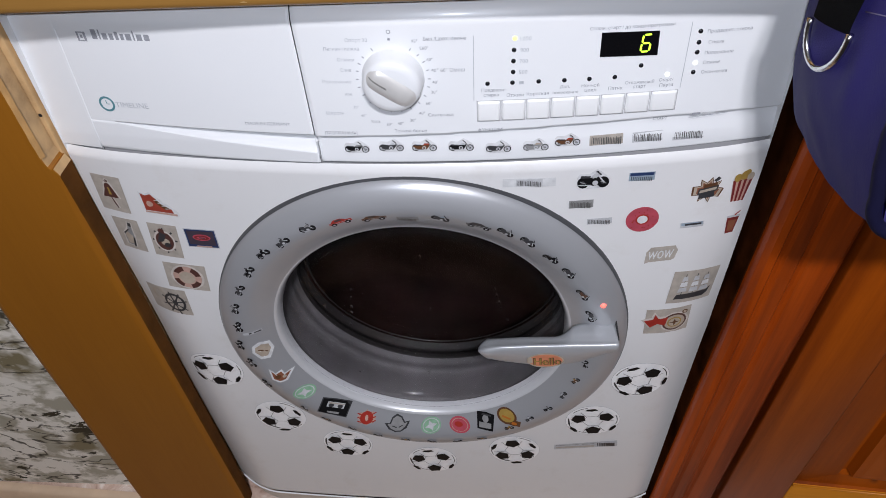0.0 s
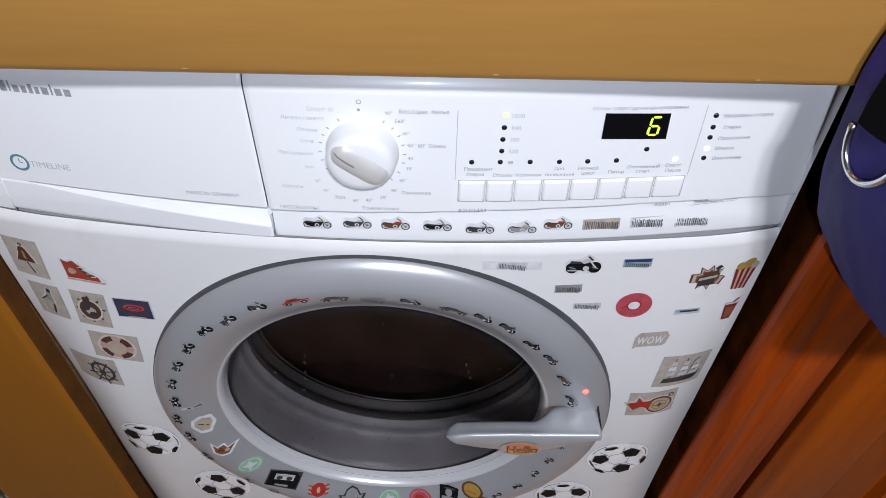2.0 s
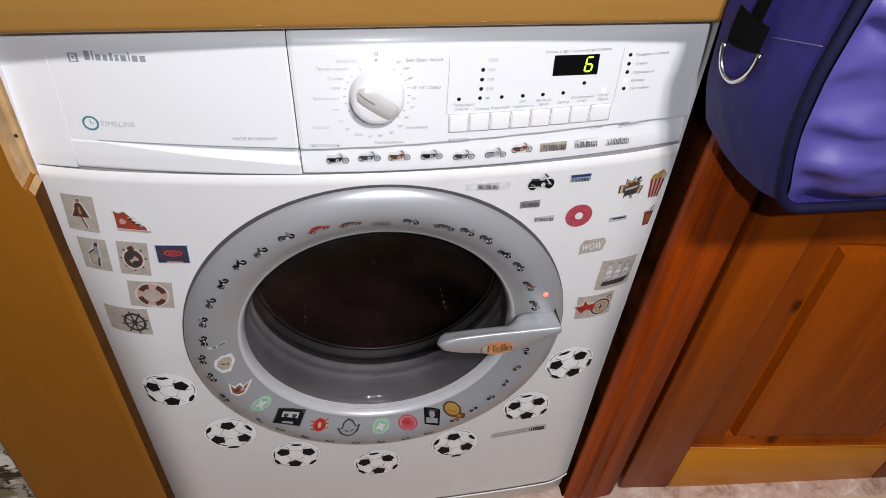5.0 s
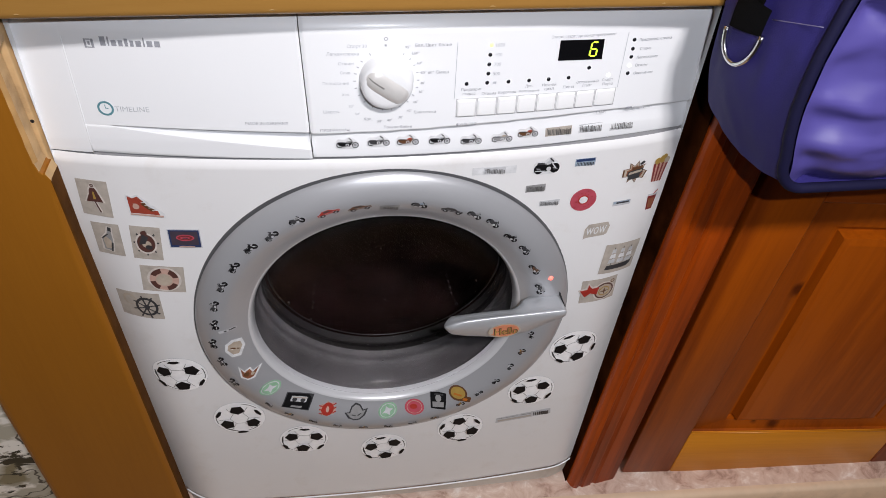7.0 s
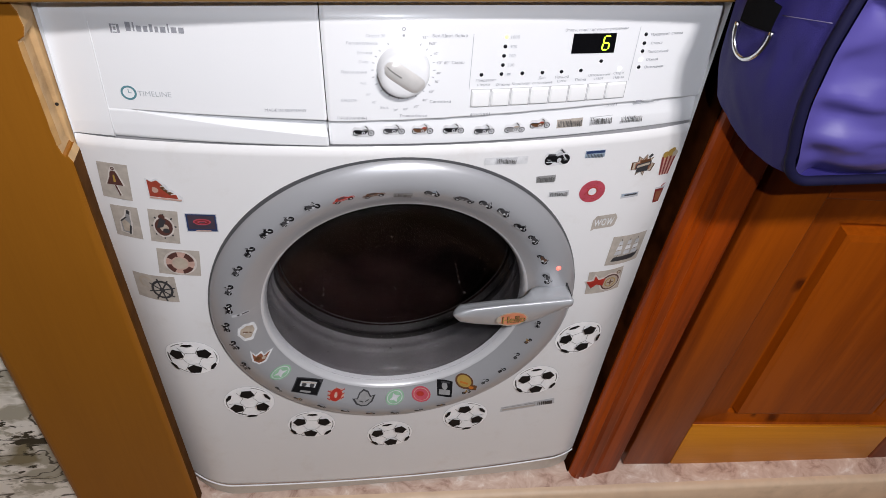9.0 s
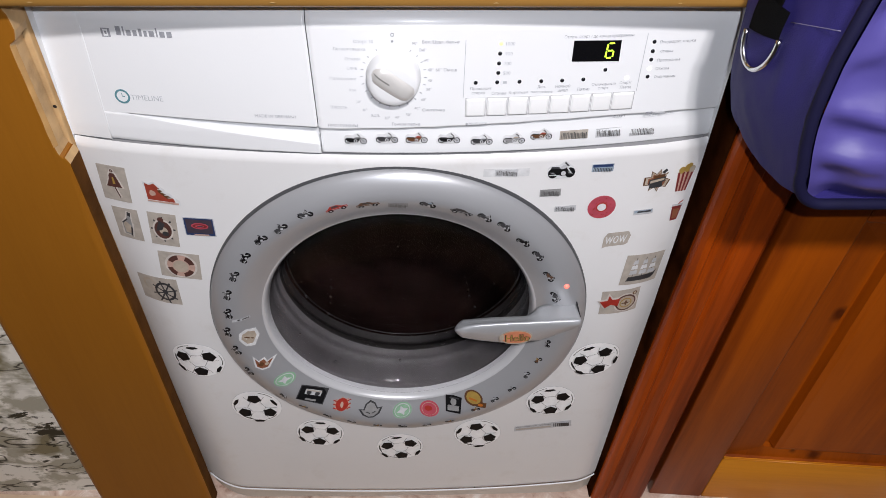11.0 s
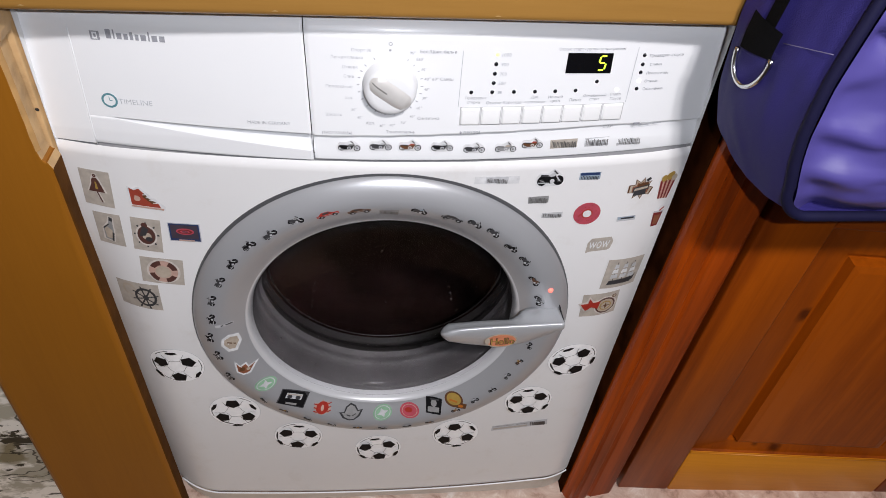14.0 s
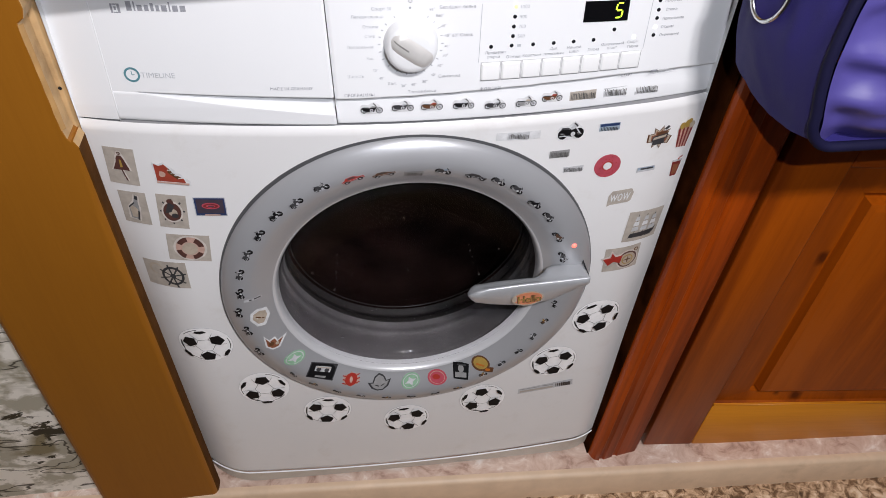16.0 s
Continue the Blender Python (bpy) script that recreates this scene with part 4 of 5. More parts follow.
def door():
    c = (0, 0, DOOR_Z)
    d = part("door", lathe([(0.205, 0.014)] + DOOR_PROFILE + [(0.1530, -0.0008)], 128, c), SILVER, machine, "round silver-grey door ring")
    part("inner_rim", lathe([(0.1531, -0.0009), (0.1516, -0.0004), (0.1500, 0.0016), (0.1484, 0.0048), (0.1476, 0.0085), (0.1474, 0.014)], 128, c), RIM, d, "pale glossy inner rim")
    part("rim_groove", lathe([(0.2079, -0.0030), (0.2086, 0.0), (0.2092, 0.0022), (0.2092, 0.008)], 128, c), surface("grey_groove", (0.045, 0.047, 0.052), 0.5), d)
    # glass bowl, a shell 3 mm thick
    BOWL_R, BOWL_Y, BOWL_D = 0.1474, 0.0070, 0.054
    arc = [math.pi / 2 * k / 26 for k in range(26)]
    bowl = [(BOWL_R * math.cos(a), BOWL_Y + BOWL_D * math.sin(a)) for a in arc] + [(0.0, BOWL_Y + BOWL_D)]
    inner = [(0.0, BOWL_Y + BOWL_D + 0.003)] + [((BOWL_R + 0.0026) * math.cos(a), BOWL_Y + 0.004 + (BOWL_D - 0.001) * math.sin(a)) for a in arc[::-1]]
    g = part("glass_bowl", lathe(bowl + inner, 128, c, True), GLASS, d, "clear bowl-shaped glass")
    g.visible_shadow = False
    # clear beads added for the glints on the glass, placed to the camera's view
    glints = [(-0.081, 0.368), (-0.0826, 0.356), (-0.084, 0.341), (-0.085, 0.332), (-0.088, 0.315), (0.075, 0.370), (0.077, 0.360), (0.0797, 0.3495), (0.0815, 0.3405), (0.089, 0.3245), (0.109, 0.369), (-0.1135, 0.434), (-0.111, 0.351), (-0.122, 0.300), (-0.083, 0.250), (-0.0026, 0.415), (0.0024, 0.3273), (-0.003, 0.2375), (0.051, 0.262)]
    for k, (x, z) in enumerate(glints):
        r = min(0.97, math.hypot(x, z - DOOR_Z) / BOWL_R)
        y = BOWL_Y + BOWL_D * math.sqrt(1 - r * r) - 0.0004
        size = 0.0014 + 0.0005 * ((k * 7) % 5) / 4
        bm = bmesh.new()
        bmesh.ops.create_uvsphere(bm, u_segments=12, v_segments=8, radius=size)
        bmesh.ops.scale(bm, vec=(0.8, 0.6, 1.3), verts=bm.verts[:])
        bmesh.ops.translate(bm, vec=(x, y, z), verts=bm.verts[:])
        part("glint_bead", bm, GLINT_GLASS, d, "clear bead added for a glint on the glass")
    # the drum's mouth is shifted to one side of the door to fit the view
    mouth = (0.006, 0, DOOR_Z + 0.003)
    bm = lathe([(0.176, 0.012), (0.1580, 0.014), (0.1576, 0.03), (0.1574, 0.050), (0.1586, 0.058), (0.1572, 0.063), (0.1560, 0.067), (0.1578, 0.071), (0.1570, 0.076), (0.1554, 0.0812)], 96, c)
    for v in bm.verts:
        f = max(0.0, (v.co.y - 0.014) / 0.0672)
        v.co.x, v.co.z = v.co.x + 0.006 * f, v.co.z + 0.003 * f
    part("gasket", bm, RUBBER, machine, "grey rubber door gasket")
    # Lip coloured far darker than the gasket, for the shade before the drum.
    part("gasket_lip", lathe([(0.1556, 0.0808), (0.1535, 0.086), (0.1560, 0.092), (0.163, 0.094), (0.159, 0.100), (0.155, 0.1055)], 96, mouth), surface("lip_shade_rubber", (0.012, 0.0105, 0.0105), 0.6, spec=0.2), machine, "rubber lip, blackened for the unlit gap before the drum")
    # Drum edge and drum are coloured as if in shade.
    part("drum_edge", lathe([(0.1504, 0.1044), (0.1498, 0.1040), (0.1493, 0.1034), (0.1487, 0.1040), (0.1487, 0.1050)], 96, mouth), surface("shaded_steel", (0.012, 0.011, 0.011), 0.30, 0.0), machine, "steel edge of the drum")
    part("drum", lathe([(0.1506, 0.1046), (0.155, 0.106), (0.235, 0.120), (0.235, 0.40), (0.0, 0.41)], 96, mouth), DARK, machine, "steel drum, coloured near black for its unlit inside")

    # handle: a blade that grows out of the ring
    def at(x, table):
        return float(np.interp(x, [p for p, _ in table], [q for _, q in table]))
    crease = [(0.058, 0.3865), (0.080, 0.3935), (0.117, 0.3970), (0.158, 0.3990), (0.192, 0.4010)]
    ridge = [(0.058, 0.3800), (0.100, 0.3845), (0.136, 0.3860), (0.146, 0.3885), (0.150, 0.3905), (0.192, 0.3920)]
    under = [(0.058, 0.3690), (0.064, 0.3655), (0.086, 0.3600), (0.123, 0.3545), (0.153, 0.3600), (0.183, 0.3760), (0.192, 0.3800)]
    nx, ns = 44, 24
    bm = bmesh.new()
    loops = []
    for i in range(nx + 1):
        x = 0.0595 + 0.1325 * i / nx
        root = ease((x - 0.135) / 0.025)
        tip = min(1.0, math.sqrt(max(0.0, (x - 0.0592) / 0.009)))
        zt, zc, zb = at(x, ridge), at(x, crease), at(x, under)
        back = -0.0235 + 0.013 * root
        key = [(back, zt), (-0.036, (zt + zc) / 2 + 0.0012), (-0.0425, zc - 0.001), (-0.0440, zc - 0.006), (-0.0425, (zc + zb) / 2), (-0.0375, zb + 0.003), (-0.032, zb), (back, zb + 0.006)]
        cy, cz = sum(p for p, _ in key) / 8, sum(q for _, q in key) / 8
        ring = []
        for k in range(ns):
            f = k * 8 / ns
            j, u = int(f), f - int(f)
            p = [key[(j + m - 1) % 8] for m in range(4)]
            c = [0.5 * (2 * p[1][e] + (p[2][e] - p[0][e]) * u + (2 * p[0][e] - 5 * p[1][e] + 4 * p[2][e] - p[3][e]) * u * u + (3 * p[1][e] - p[0][e] - 3 * p[2][e] + p[3][e]) * u ** 3) for e in (0, 1)]
            ring.append(bm.verts.new((x, cy + (c[0] - cy) * tip, cz + (c[1] - cz) * tip)))
        loops.append(ring)
    for a, b in zip(loops, loops[1:]):
        for k in range(ns):
            bm.faces.new((a[k], a[(k + 1) % ns], b[(k + 1) % ns], b[k]))
    bm.faces.new(loops[0]), bm.faces.new(loops[-1][::-1])
    bmesh.ops.recalc_face_normals(bm, faces=bm.faces[:])
    h = part("handle", bm, surface("silver_handle", (0.50, 0.52, 0.545), 0.32, 0.3, 0.02, 20, 0.0, 500, 0.25), d, "silver-grey blade handle")
    part("handle_slit", box(0.1922, 0.1936, -0.034, -0.008, 0.380, 0.3960, 0.0004), BLACK, d)
    lx, lz = 0.1887 * math.cos(math.radians(19.7)), DOOR_Z + 0.1887 * math.sin(math.radians(19.7))
    part("door_lamp", lathe([(0.0, -0.0022), (0.0020, -0.0016), (0.0030, 0.0)], 16, (lx, door_y(lx, lz), lz)), glow("lit_red_lamp", (1.0, 0.16, 0.12), 1.6), d, "small glowing red lamp")
    return d, h

# ---- stickers ----
def disc(x, y, rx, ry=None, n=20, a0=0.0, a1=360.0):
    ry = ry or rx
    full = abs(a1 - a0) >= 360
    return [(x + rx * math.cos(math.radians(a0 + (a1 - a0) * k / (n if full else n - 1))), y + ry * math.sin(math.radians(a0 + (a1 - a0) * k / (n if full else n - 1)))) for k in range(n)]


def arc_band(x, y, r0, r1, a0, a1, n=10):
    return disc(x, y, r1, None, n, a0, a1) + disc(x, y, r0, None, n, a1, a0)


def bar2(x0, y0, x1, y1, w):
    v = Vector((x1 - x0, y1 - y0)).normalized()
    n = Vector((-v.y, v.x)) * w / 2
    return [(x0 + n.x, y0 + n.y), (x0 - n.x, y0 - n.y), (x1 - n.x, y1 - n.y), (x1 + n.x, y1 + n.y)]


def rect(x0, y0, x1, y1):
    return [(x0, y0), (x1, y0), (x1, y1), (x0, y1)]


def star(x, y, r0, r1, n, turn=90.0):
    return [(x + (r1 if k % 2 == 0 else r0) * math.cos(math.radians(turn + 180 * k / n)), y + (r1 if k % 2 == 0 else r0) * math.sin(math.radians(turn + 180 * k / n))) for k in range(2 * n)]


def sticker(shapes, x, z, w, h, ang, surf, parent, label, cuts=1, name="sticker"):
    """Flat printed shapes in a unit square, laid onto a curved surface."""
    keys = sorted({c for _, c in shapes})
    for word in ("football", "motorbike", "barcode", "seal", "emblem", "label"):
        if word in label:
            name = word + "_sticker"
    bm = bmesh.new()
    c, s = math.cos(math.radians(ang)), math.sin(math.radians(ang))
    layer = bm.verts.layers.int.new("layer")
    for i, (pts, col) in enumerate(shapes):
        vs = [bm.verts.new((px, 0, pz)) for px, pz in pts]
        for v in vs:
            v[layer] = i
        f = bm.faces.new(vs)
        f.material_index = keys.index(col)
        bmesh.ops.triangulate(bm, faces=[f])
    if cuts:
        bmesh.ops.subdivide_edges(bm, edges=bm.edges[:], cuts=cuts, use_grid_fill=True)
    for v in bm.verts:
        a, b = v.co.x * w, v.co.z * h
        px, pz = x + a * c - b * s, z + a * s + b * c
        v.co = (px, surf(px, pz) - 0.0007 - 0.00014 * v[layer], pz)
    for f in bm.faces:
        f.normal_update()
        if f.normal.y > 0:
            f.normal_flip()
    return part(name, bm, [VINYL[k] for k in keys], parent, label, False)


def motorbike(frame_col="black", tank="grey", spoked=False, back="white"):
    out = [([(-0.52, -0.10), (-0.50, -0.34), (-0.31, -0.47), (0.31, -0.47), (0.52, -0.30), (0.52, -0.02), (0.40, 0.16), (0.28, 0.30), (0.12, 0.47), (0.02, 0.36), (-0.12, 0.24), (-0.42, 0.27), (-0.50, 0.10)], back)]
    if spoked:
        for x in (-0.34, 0.36):
            out += [(disc(x, -0.18, 0.155, 0.235, 18), "dark"), (disc(x, -0.18, 0.115, 0.175, 16), "silver"), (disc(x, -0.18, 0.045, 0.07, 10), "dark")]
        return out + [([(-0.48, -0.02), (-0.30, 0.06), (-0.10, 0.02), (0.02, 0.12), (0.20, 0.14), (0.24, 0.04), (0.10, -0.26), (-0.22, -0.30)], frame_col), ([(-0.04, 0.04), (0.18, 0.06), (0.20, 0.16), (0.02, 0.18)], tank), (disc(0.0, -0.14, 0.085, 0.12, 12), "silver"), (disc(0.0, -0.14, 0.045, 0.06, 10), frame_col), (bar2(-0.46, -0.26, -0.02, -0.24, 0.05), "grey"), (bar2(0.17, 0.30, 0.37, -0.18, 0.05), "grey"), (bar2(0.08, 0.42, 0.20, 0.26, 0.05), "dark"), (bar2(-0.34, 0.10, -0.10, 0.08, 0.08), "dark")]
    for x in (-0.31, 0.31):
        out += [(disc(x, -0.16, 0.185, 0.27, 16), "black"), (disc(x, -0.16, 0.07, 0.10, 14), "dark"), (bar2(x - 0.1, -0.10, x + 0.1, -0.22, 0.035), "grey")]
    out += [([(-0.36, 0.02), (-0.10, -0.30), (0.18, -0.28), (0.26, 0.05), (0.10, 0.18), (-0.12, 0.08), (-0.30, 0.16)], frame_col),
            ([(-0.02, 0.06), (0.12, 0.10), (0.22, 0.24), (0.06, 0.30), (-0.06, 0.18)], tank),
            (bar2(0.18, 0.15, 0.34, -0.16, 0.05), "silver"), (bar2(0.10, 0.42, 0.24, 0.22, 0.06), "dark"),
            ([(-0.40, 0.12), (-0.10, 0.10), (-0.08, 0.20), (-0.38, 0.24)], "dark"), (disc(0.06, -0.14, 0.09, 0.12, 10), "silver"), (bar2(-0.46, -0.20, -0.05, -0.24, 0.05), "silver")]
    return out


def car(paint, back="clear"):
    """A low old car seen from its side."""
    out = [([(-0.56, -0.30), (0.56, -0.34), (0.58, 0.06), (0.30, 0.16), (0.10, 0.40), (-0.30, 0.40), (-0.56, 0.14)], back),
           ([(-0.52, -0.20), (0.54, -0.22), (0.52, 0.04), (0.26, 0.10), (0.08, 0.33), (-0.26, 0.34), (-0.40, 0.10), (-0.52, 0.06)], paint),
           ([(-0.22, 0.10), (0.16, 0.10), (0.05, 0.28), (-0.20, 0.28)], "dark"), (bar2(-0.5, -0.04, 0.5, -0.06, 0.04), "silver")]
    for x in (-0.30, 0.33):
        out += [(disc(x, -0.20, 0.13, 0.20, 14), "black"), (disc(x, -0.20, 0.055, 0.085, 12), "silver")]
    return out


def barcode(seed, base="grey", ink="dim"):
    rnd = random.Random(seed)
    out = [(rect(-0.5, -0.5, 0.5, 0.5), base)]
    x = -0.44
    while x < 0.42:
        d = rnd.uniform(0.010, 0.034)
        out.append((rect(x, -0.36, x + d, 0.30 + rnd.choice((0, 0.08))), ink))
        x += d + rnd.uniform(0.012, 0.040)
    return out


def football():
    out = [(disc(0, 0, 0.5, None, 40), "silver"), (disc(0, 0, 0.494, None, 40), "foil")] + [(arc_band(0, 0, 0.442, 0.456, a, a + 40, 10), "dark") for a in (-20, 100, 165, 225)]
    def pent(r, a, size, squash):
        cx, cy = r * math.cos(math.radians(a)), r * math.sin(math.radians(a))
        pts = []
        for k in range(5):
            b = math.radians(a + 180 + 72 * k)
            dx, dy = size * math.cos(b), size * math.sin(b)
            ca, sa = math.cos(math.radians(a)), math.sin(math.radians(a))
            u, v = dx * ca + dy * sa, -dx * sa + dy * ca
            pts.append((cx + u * squash * ca - v * sa, cy + u * squash * sa + v * ca))
        return pts
    for k in range(6):
        a, b = math.radians(60 * k + 2), math.radians(60 * k + 62)
        r = 0.185
        out.append((bar2(r * math.cos(a), r * math.sin(a), r * math.cos(b), r * math.sin(b), 0.010), "grey"))
    for k in range(6):
        a = math.radians(60 * k + 2)
        out.append((bar2(0.19 * math.cos(a), 0.19 * math.sin(a), 0.40 * math.cos(a), 0.40 * math.sin(a), 0.010), "grey"))
    for a in (32, 152, 270):
        out.append((pent(0.290, a, 0.152, 0.92), "black"))
    for a in (92, 212, 328):
        out.append((pent(0.424, a, 0.125, 0.34), "black"))
    return out


def body_stickers():
    def put(shapes, x, z, w, h, ang, label, cuts=1):
        return sticker(shapes, x, z, w, h, ang, front_y, machine, label, cuts)
    paper = [([(-0.5, -0.48), (0.49, -0.5), (0.5, 0.49), (-0.49, 0.5)], "beige")]
    def bell_line(k, dz=0.0):
        half = [(0.0, 0.30), (0.07, 0.29), (0.12, 0.22), (0.14, 0.12), (0.17, 0.02), (0.24, -0.05), (0.27, -0.09)]
        return [(k * x, z * k + dz) for x, z in half] + [(-k * x, z * k + dz) for x, z in half[::-1]]
    bell = paper + [(disc(0.0, 0.36, 0.085, 0.062, 14), "halo"), (bell_line(1.22, 0.01), "halo"), (bar2(0.0, -0.08, 0.14, -0.38, 0.11), "halo"), (disc(0.0, 0.36, 0.06, 0.042, 14), "umber"), (disc(0.0, 0.36, 0.025, 0.018, 10), "beige"), (bell_line(1.0, 0.01), "umber"), ([(-0.03, 0.0), (-0.02, 0.20), (0.03, 0.20), (0.06, 0.0)], "gold"), (bar2(0.01, -0.08, 0.13, -0.36, 0.045), "umber")]
    put(bell, -0.2722, 0.5364, 0.0282, 0.043, -4, "beige sticker with a brass ship's bell", 3)
    bottle = paper + [([(-0.30, -0.34), (-0.26, 0.04), (-0.04, 0.22), (0.04, 0.42), (0.24, 0.38), (0.16, 0.14), (0.22, 0.02), (0.12, -0.40)], "halo"), ([(-0.22, -0.32), (-0.22, 0.02), (0.0, 0.18), (0.06, 0.34), (0.16, 0.32), (0.10, 0.12), (0.16, 0.0), (0.08, -0.36)], "grey"), ([(0.05, 0.28), (0.17, 0.25), (0.20, 0.37), (0.08, 0.40)], "dark"), (bar2(-0.22, 0.02, 0.02, 0.17, 0.04), "dark"), ([(-0.15, -0.28), (-0.18, 0.0), (-0.06, 0.09), (0.10, -0.02), (0.10, -0.28)], "sand"), (bar2(0.13, -0.08, 0.05, -0.36, 0.07), "dark")]
    put(bottle, -0.2720, 0.4863, 0.0266, 0.0407, -2, "beige sticker with a corked bottle", 3)
    helm = paper + [(bar2(0.30 * math.cos(a), 0.02 + 0.27 * math.sin(a), 0.42 * math.cos(a), 0.02 + 0.37 * math.sin(a), 0.05), "dark") for a in [math.pi * k / 4 for k in range(8)]]
    helm += [(disc(0, 0.02, 0.36, 0.32, 24), "halo"), (disc(0, 0.02, 0.30, 0.27, 24), "umber"), (disc(-0.04, 0.32, 0.11, 0.08, 14), "umber"), (disc(0.02, 0.0, 0.15, 0.11, 20), "sand"), ([(-0.24, -0.02), (-0.1, 0.30), (0.10, 0.22), (-0.02, 0.02)], "dark"), (disc(0.08, -0.08, 0.12, 0.07, 14), "dark")]
    put(helm, -0.2359, 0.4836, 0.0286, 0.0421, -5, "beige sticker with a ship's wheel badge", 2)
    flag = [(rect(-0.5, -0.5, 0.5, 0.5), "silver"), (rect(-0.47, -0.46, 0.47, 0.46), "blue"), (rect(-0.42, -0.34, 0.42, 0.40), "slate"), (disc(0.02, 0.06, 0.28, 0.17, 24), "pink"), (disc(0.02, 0.06, 0.235, 0.115, 24), "maroon"), (disc(0.02, 0.06, 0.15, 0.07, 20), "pink"), (rect(-0.06, 0.03, 0.12, 0.09), "slate"), (rect(-0.20, -0.44, 0.28, -0.36), "skin")]
    put(flag, -0.1986, 0.4890, 0.0310, 0.0235, -1.6, "red and blue flag sticker", 1)
    buoy = paper + [(disc(0.03, 0.0, 0.39, 0.47, 32), "halo"), (disc(0.03, 0.0, 0.335, 0.415, 32), "skin")]
    for a in (0, 90, 180, 270):
        buoy.append(([(0.03 + p, q * 1.25) for p, q in arc_band(0, 0, 0.19, 0.335, a + 12, a + 64)], "umber"))
    buoy += [(disc(0.03, 0, 0.21, 0.26, 28), "skin"), (disc(0.03, 0, 0.185, 0.23, 28), "sand")]
    put(buoy, -0.2294, 0.4360, 0.0430, 0.0354, -4.6, "beige sticker with a red lifebuoy", 2)
    wheel = paper + [(disc(-0.22, 0.20, 0.16, 0.22, 18), "sand"), (disc(-0.2, 0.18, 0.12, 0.17, 18), "beige"), (disc(0.15, -0.02, 0.26, 0.35, 28), "dark"), (disc(0.15, -0.02, 0.20, 0.27, 28), "beige"), (disc(0.15, -0.02, 0.07, 0.09, 16), "dark")]
    wheel += [(bar2(0.15, -0.02, 0.15 + 0.32 * math.cos(a), -0.02 + 0.43 * math.sin(a), 0.04), "dark") for a in [math.pi * (k + 0.3) / 4 for k in range(8)]]
    put(wheel, -0.2604, 0.3973, 0.0450, 0.0375, 0, "beige sticker with a ship's wheel", 4)
    shoe = [([(-0.52, 0.44), (-0.36, 0.36), (-0.2, 0.46), (-0.08, 0.34), (0.05, 0.08), (0.34, -0.12), (0.48, -0.28), (0.48, -0.44), (-0.47, -0.42)], "white"), ([(-0.47, 0.38), (-0.34, 0.30), (-0.2, 0.38), (-0.10, 0.24), (0.03, 0.02), (0.30, -0.18), (0.34, -0.34), (-0.44, -0.30)], "shoe"), ([(-0.08, 0.24), (0.04, 0.02), (0.28, -0.16), (0.12, -0.20), (-0.12, 0.06)], "brown"), (arc_band(-0.30, -0.02, 0.09, 0.12, -60, 110, 10), "skin"), ([(-0.45, -0.37), (0.42, -0.42), (0.44, -0.34), (-0.45, -0.31)], "skin")]
    shoe += [(bar2(-0.12 + 0.09 * k, 0.16 - 0.10 * k, 0.0 + 0.09 * k, 0.18 - 0.10 * k, 0.03), "white") for k in range(4)] + [(disc(-0.28, 0.0, 0.07, 0.11, 14), "skin")]
    put(shoe, -0.2268, 0.5290, 0.0340, 0.0290, -4, "red high-top shoe sticker", 1)

    # seven footballs round the door
    for x, z, a in ((-0.2405, 0.2844, 3), (-0.1850, 0.1936, 60), (-0.1100, 0.1354, -8), (-0.0050, 0.1006, 7), (0.0991, 0.1299, 66), (0.1894, 0.1994, 6), (0.2334, 0.2812, 23)):
        sticker(football(), x, z, 0.0630, 0.0600 if abs(a) < 50 else 0.0630, a, front_y, machine, "shiny black and white football sticker", 1)

    put(motorbike("black", "silver"), 0.1570, 0.5608, 0.0265, 0.0220, 3, "black sports motorbike sticker")
    put([(rect(-0.5, -0.5, 0.5, 0.5), "paleblue"), (rect(-0.46, 0.1, 0.46, 0.44), "blue")] + [(rect(-0.42 + 0.07 * k, -0.42, -0.39 + 0.07 * k, 0.06), "dark") for k in range(12)], 0.1970, 0.5612, 0.0213, 0.0088, 1, "blue and pale barcode sticker")
    put(barcode(1, "grey"), 0.1492, 0.5337, 0.0207, 0.0085, 2.7, "grey barcode sticker")
    put(barcode(2, "silver"), 0.1667, 0.5135, 0.0215, 0.0066, 2.4, "grey barcode sticker")
    put([(rect(-0.5, -0.5, 0.5, 0.5), "white")] + [(p, c) for p, c in [([(0.5 * a, 0.8 * b) for a, b in q], k) for q, k in barcode(3, "silver")]], 0.1043, 0.5592, 0.0440, 0.0090, 0, "narrow white barcode sticker", 2)
    donut = [(disc(0, 0, 0.5, None, 36), "pink"), (disc(0, 0, 0.21, None, 24), "red"), (disc(0, 0, 0.16, None, 24), "white")]
    rnd = random.Random(4)
    for k in range(16):
        a, r = rnd.uniform(0, 6.3), rnd.uniform(0.26, 0.44)
        donut.append((disc(r * math.cos(a), r * math.sin(a), 0.022, None, 8), "red"))
    put(donut, 0.2037, 0.5133, 0.0285, 0.0285, 0, "round pink ring doughnut sticker")
    put([(rect(-0.5, -0.5, 0.5, 0.5), "silver"), (rect(-0.46, -0.10, 0.46, 0.42), "paleblue"), (rect(-0.30, -0.05, 0.40, 0.28), "dark")], 0.2483, 0.5041, 0.0204, 0.0062, 2, "small grey label sticker", 2)
